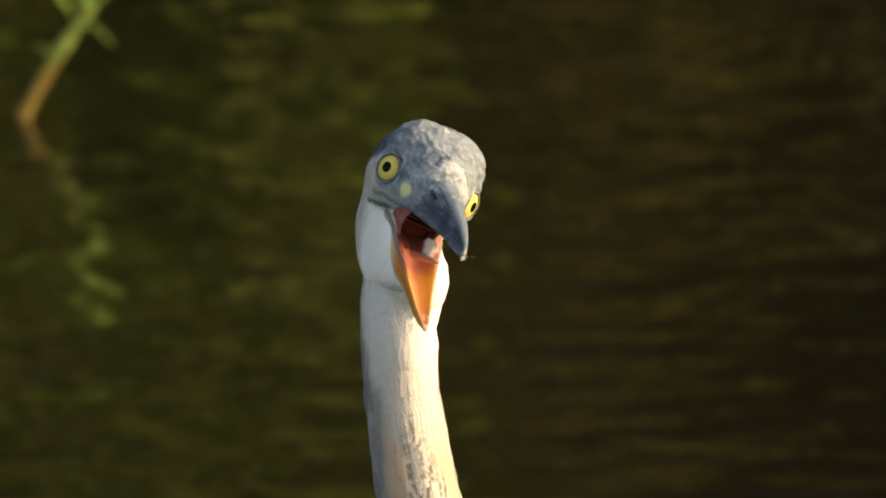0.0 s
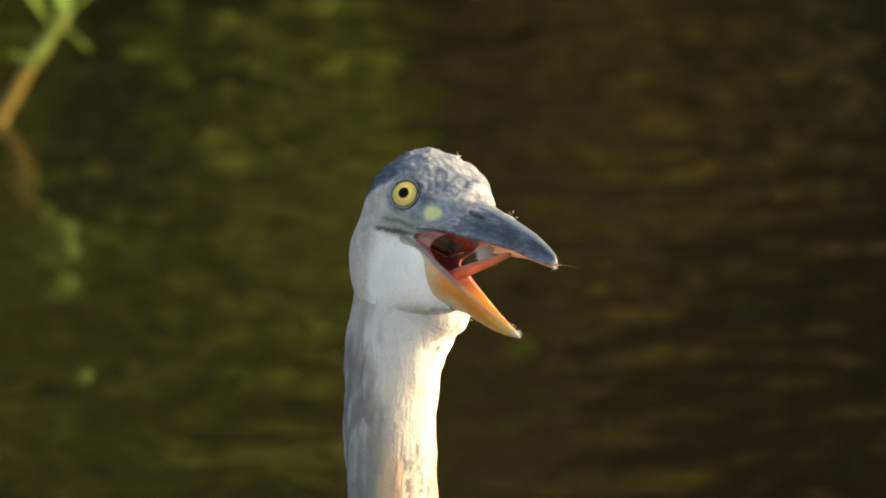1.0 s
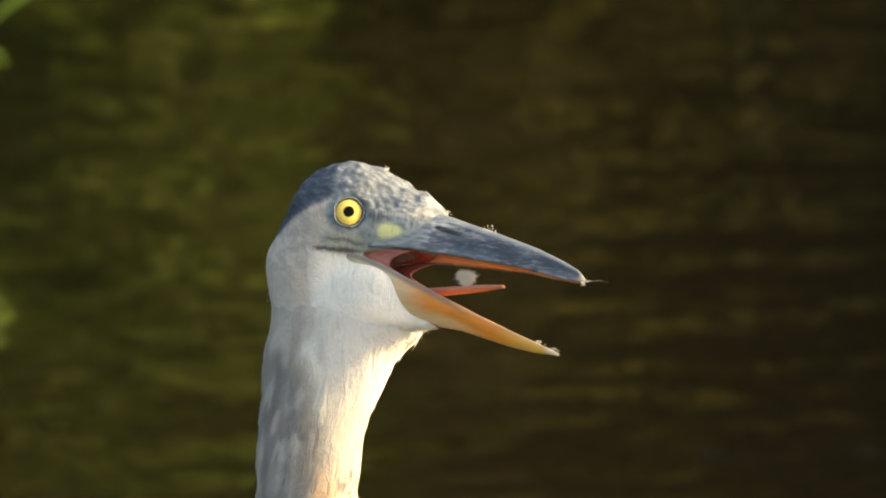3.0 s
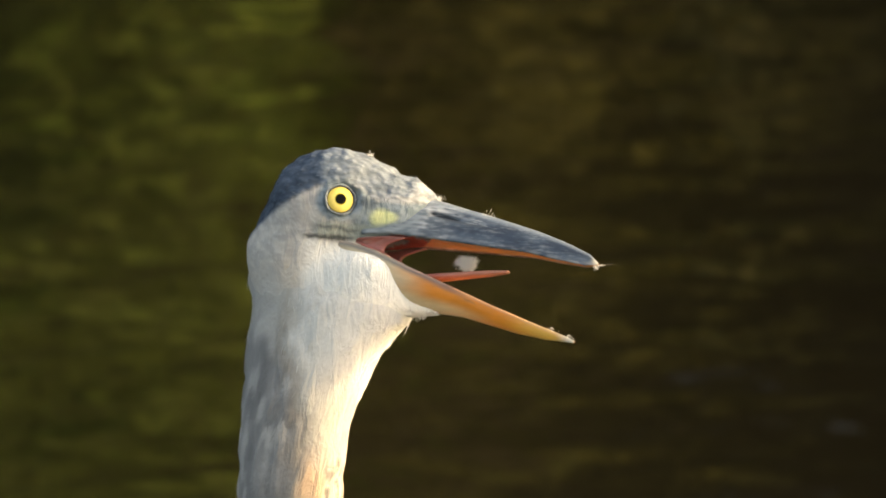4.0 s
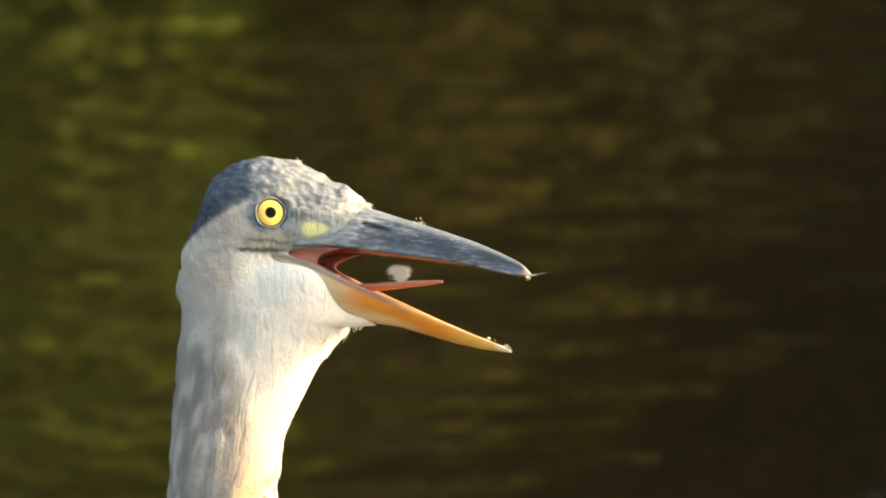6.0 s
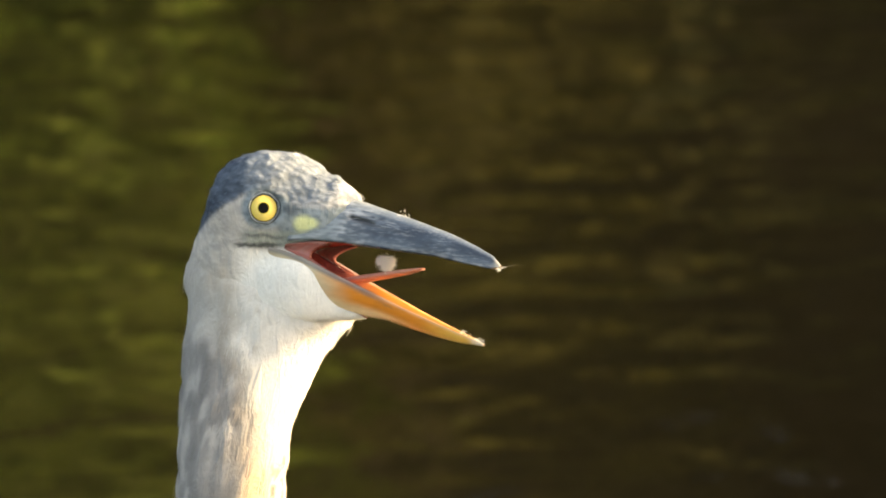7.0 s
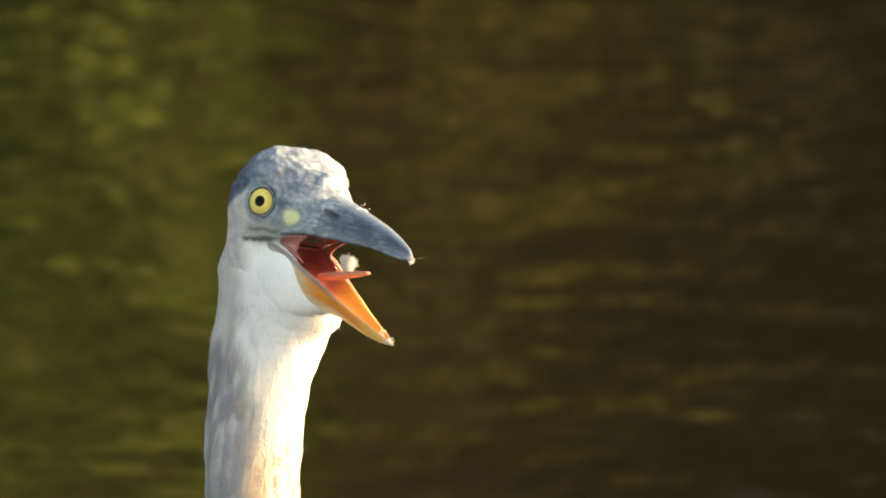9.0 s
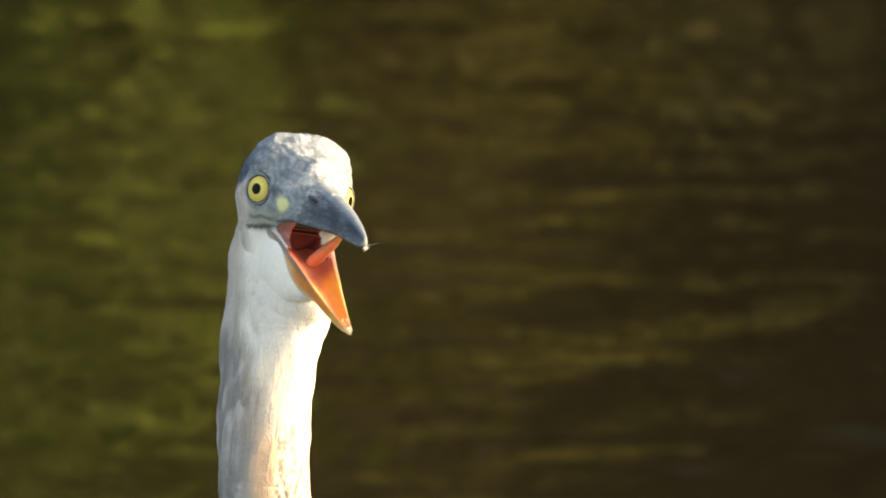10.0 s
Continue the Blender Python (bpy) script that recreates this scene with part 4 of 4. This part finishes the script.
    attach("plumage", soft_mesh("plumage", bv, bf, bc, bn), ob)["kind"] = "stuff"
    return ob


NECK_FOOT = Vector((-0.0237, 6.463, 0.851))


def build_heron():
    heron = tagged(new("heron"), "grey heron with open bill and yellow eyes in the pond", "heron")
    heron.matrix_basis = pose(NECK_FOOT.x, NECK_FOOT.y + 0.12, 0)
    head = build_head(heron)
    upper_bill(head)
    jaw = lower_bill(head)
    mouth_lining(head)
    for s in (-1, 1):
        eye(head, s)
    tg = tongue(head)
    loose_down(head, jaw)
    collars = [neck_piece(heron, i) for i in range(NECK_PIECES)]
    # lower neck, body and legs
    base = Matrix.Translation((0, -0.12, 0)) @ pose(0, 0, 0, 0, 0, -45)
    secs, angs = [], []
    for q in np.linspace(0, 1, 14):
        ring, k = ellipse_ring(0.03 * math.sin(q * 3.14) - 0.10 * q * q, 0.0245 + 0.02 * q, 0.0405 + 0.02 * q, 0.862 - 0.26 * q)
        secs.append(list(map(tuple, ring)))
        angs.append(k)
    v, f = loft(secs)
    v, a = np.array(v), np.concatenate(angs)
    attach("lower_neck", mesh_from("lower_neck", v, [q[::-1] for q in f], PLUMAGE, neck_pigment(a, v[:, 2] - 0.851, v)), heron, at=base)
    secs = []
    for q in np.linspace(0, 1, 24):
        r = 0.105 * math.sin(math.pi * min(1, q ** 0.8 * 0.96 + 0.03)) ** 0.75 + 0.004
        secs.append([(0.02 - 0.52 * q, r * 0.85 * math.cos(k), 0.60 - 0.16 * q + r * math.sin(k)) for k in np.linspace(0, 2 * math.pi, 25)[:-1]])
    v, f = loft(secs)
    v = np.array(v)
    n1 = vnoise(v * np.array([0.3, 1, 1]), 60) * 0.5 + 0.5
    attach("body", mesh_from("body", v, f, PLUMAGE, blend([(0.22, 0.24, 0.27)], [(0.36, 0.38, 0.40)], n1)), heron, at=base)
    for s in (-1, 1):
        secs = []
        for z, x, r in ((0.52, -0.17, 0.022), (0.40, -0.16, 0.012), (0.30, -0.19, 0.010), (0.28, -0.195, 0.013), (0.26, -0.19, 0.009), (0.0, -0.15, 0.008), (-0.24, -0.12, 0.011)):
            secs.append([(x + r * math.cos(k), s * 0.045 + r * math.sin(k), z) for k in np.linspace(0, 2 * math.pi, 11)[:-1]])
        v, f = loft(secs)
        attach("leg", mesh_from("leg", v, f, LEG, np.tile([0.16, 0.14, 0.09], (len(v), 1))), heron, at=base)
    return heron, head, jaw, tg, collars


heron, head, jaw, tongue_part, collars = build_heron()

# ---------------- what moves ----------------
HEAD_ROWS = [(t, pose(x, y, z, a, b, c)) for t, x, y, z, a, b, c in (
    (0, -0.0151, 6.5117, 1.0802, -26.8, -5.03, -79.35),
    (0.5, 0.0017, 6.5088, 1.0666, -29.7, -7.22, -69.11),
    (1, 0.0082, 6.5088, 1.0666, -30.56, -7.52, -62.36),
    (1.5, 0.0169, 6.5088, 1.0666, -29.96, -6.74, -55.81),
    (2, 0.0164, 6.5088, 1.0666, -29.41, -6.29, -49.84),
    (2.5, 0.0176, 6.5088, 1.0666, -27.88, -5.07, -44.68),
    (4, 0.0205, 6.509, 1.0666, -26.82, -3.09, -30.29),
    (4.5, 0.0135, 6.5091, 1.0666, -25.12, -2.56, -27.65),
    (5, 0.0142, 6.5094, 1.0666, -23.7, -2.34, -26.22),
    (5.5, 0.0173, 6.5095, 1.0666, -21.8, -2.42, -27.78),
    (7, 0.0113, 6.5095, 1.0666, -15.1, -4.95, -41.85),
    (7.5, 0.008, 6.5095, 1.0666, -13.89, -6.12, -49.26),
    (8, 0.0085, 6.5095, 1.0666, -13.97, -6.74, -54.38),
    (8.5, 0.0089, 6.5095, 1.0666, -14.58, -7.55, -60.03),
    (9, 0.0043, 6.5094, 1.0666, -14.55, -8.66, -65.63),
    (9.5, 0.0014, 6.5094, 1.0666, -13.03, -9.43, -70.46),
    (10, -0.0048, 6.5095, 1.0666, -10.76, -9.44, -75.74))]
# how far the neck's foot faces round from the camera, and how much wider than usual the bill opens, degrees
NECK_YAW = ((0, 10), (0.5, 25), (1, 30), (1.5, 35), (2, 41), (2.5, 45), (4, 53), (4.5, 55), (5, 58), (5.5, 60), (7, 60), (7.5, 57), (8, 49), (8.5, 43), (9, 36), (9.5, 32), (10, 30))
NAPE_SHIFT = ((0, 8.5), (0.5, 7), (1, 6), (2, 2), (5.5, 0), (7, -2), (8.5, -2), (10, -5))
NECK_SHIFT = ((0, 2), (0.5, 2), (1, -1), (2.5, -5), (4, -6), (4.5, -7), (5.5, -10), (7, -10), (7.5, -9), (8.5, -8), (9, -8), (9.5, -8), (10, -9))   # the foot of the neck sways, mm
JAW_OPEN = ((0, 0.6), (0.5, 0), (1, -0.3), (1.5, -1.5), (2, -1.0), (2.5, -0.9), (4, -0.1), (4.5, -0.6), (5, -0.8), (5.5, -0.5), (7, -0.5), (7.5, 0.2), (8, 0.4), (8.5, 1.0), (9, 1.1), (9.5, 1.4), (10, 1.6))
# the tongue's lift, degrees
TONGUE_UP = ((0, 3), (0.5, 2), (1, 17), (1.5, 26), (1.8, 11), (2.1, 8), (2.5, 3), (2.7, 4), (3.2, 9), (3.8, 10), (4.0, 7), (4.1, 18), (4.5, 14), (4.8, 20), (5.0, 18), (5.1, 3), (5.4, 2), (5.5, 9),
             (5.7, 6), (6.3, 8), (6.8, 4), (7, 10), (7.4, 16), (7.6, 14), (8, 17), (8.4, 7), (8.8, 3), (9, 4), (9.5, 12), (10, 17))


def motions():
    away = heron.matrix_basis.inverted()
    walk(head, [(t, away @ m) for t, m in HEAD_ROWS])
    walk(jaw, [(t, Matrix.Translation(Vector(HINGE) * MM) @ pose(0, 0, 0, 0, a, 0)) for t, a in JAW_OPEN])
    for ob in tongue_part:
        walk(ob, [(t, pose(0.050, 0, -0.0425, 0, -a, 0)) for t, a in TONGUE_UP])
    tops = []
    for t, m in HEAD_ROWS:
        top = m @ Vector((-0.023, 0, -0.047)) + Vector((float(interp(t, NAPE_SHIFT)) * MM, 0, -0.012))
        down = (m.to_3x3() @ Vector((0.0, 0, -1))).normalized()
        ahead = m.to_3x3() @ Vector((1, 0, 0))
        tops.append((t, top, down, math.degrees(math.atan2(ahead.y, ahead.x)), float(interp(t, NECK_YAW)) - 90))
    for i, ob in enumerate(collars):
        rows = []
        s = i / (NECK_PIECES - 1)
        for t, top, down, yaw_head, yaw_foot in tops:
            foot = NECK_FOOT + Vector((float(interp(t, NECK_SHIFT)) * MM, 0, 0))
            span = (foot - top).length
            t0, t1 = (down * 0.6 + Vector((0, 0, -0.4))) * span * 0.9, Vector((0, 0, -1)) * span * 0.9
            h = (2 * s ** 3 - 3 * s ** 2 + 1, s ** 3 - 2 * s ** 2 + s, -2 * s ** 3 + 3 * s ** 2, s ** 3 - s ** 2)
            p = top * h[0] + t0 * h[1] + foot * h[2] + t1 * h[3]
            g = (6 * s ** 2 - 6 * s, 3 * s ** 2 - 4 * s + 1, -6 * s ** 2 + 6 * s, 3 * s ** 2 - 2 * s)
            up = -(top * g[0] + t0 * g[1] + foot * g[2] + t1 * g[3]).normalized()
            yaw = radians(yaw_head + (yaw_foot - yaw_head) * min(1, 0.8 + 1.0 * s))
            side = up.cross(Vector((math.cos(yaw), math.sin(yaw), 0))).normalized()
            turn = Matrix((side.cross(up), side, up)).transposed().to_4x4()
            rows.append((t, away @ (Matrix.Translation(p) @ turn @ Matrix.Translation((0, 0, -NECK_LONG * (1 - s))))))
        walk(ob, rows)
    walk(water, [(0.0, pose(0, 8, 0)), (10.0, pose(0.4, 0, 0))])


motions()
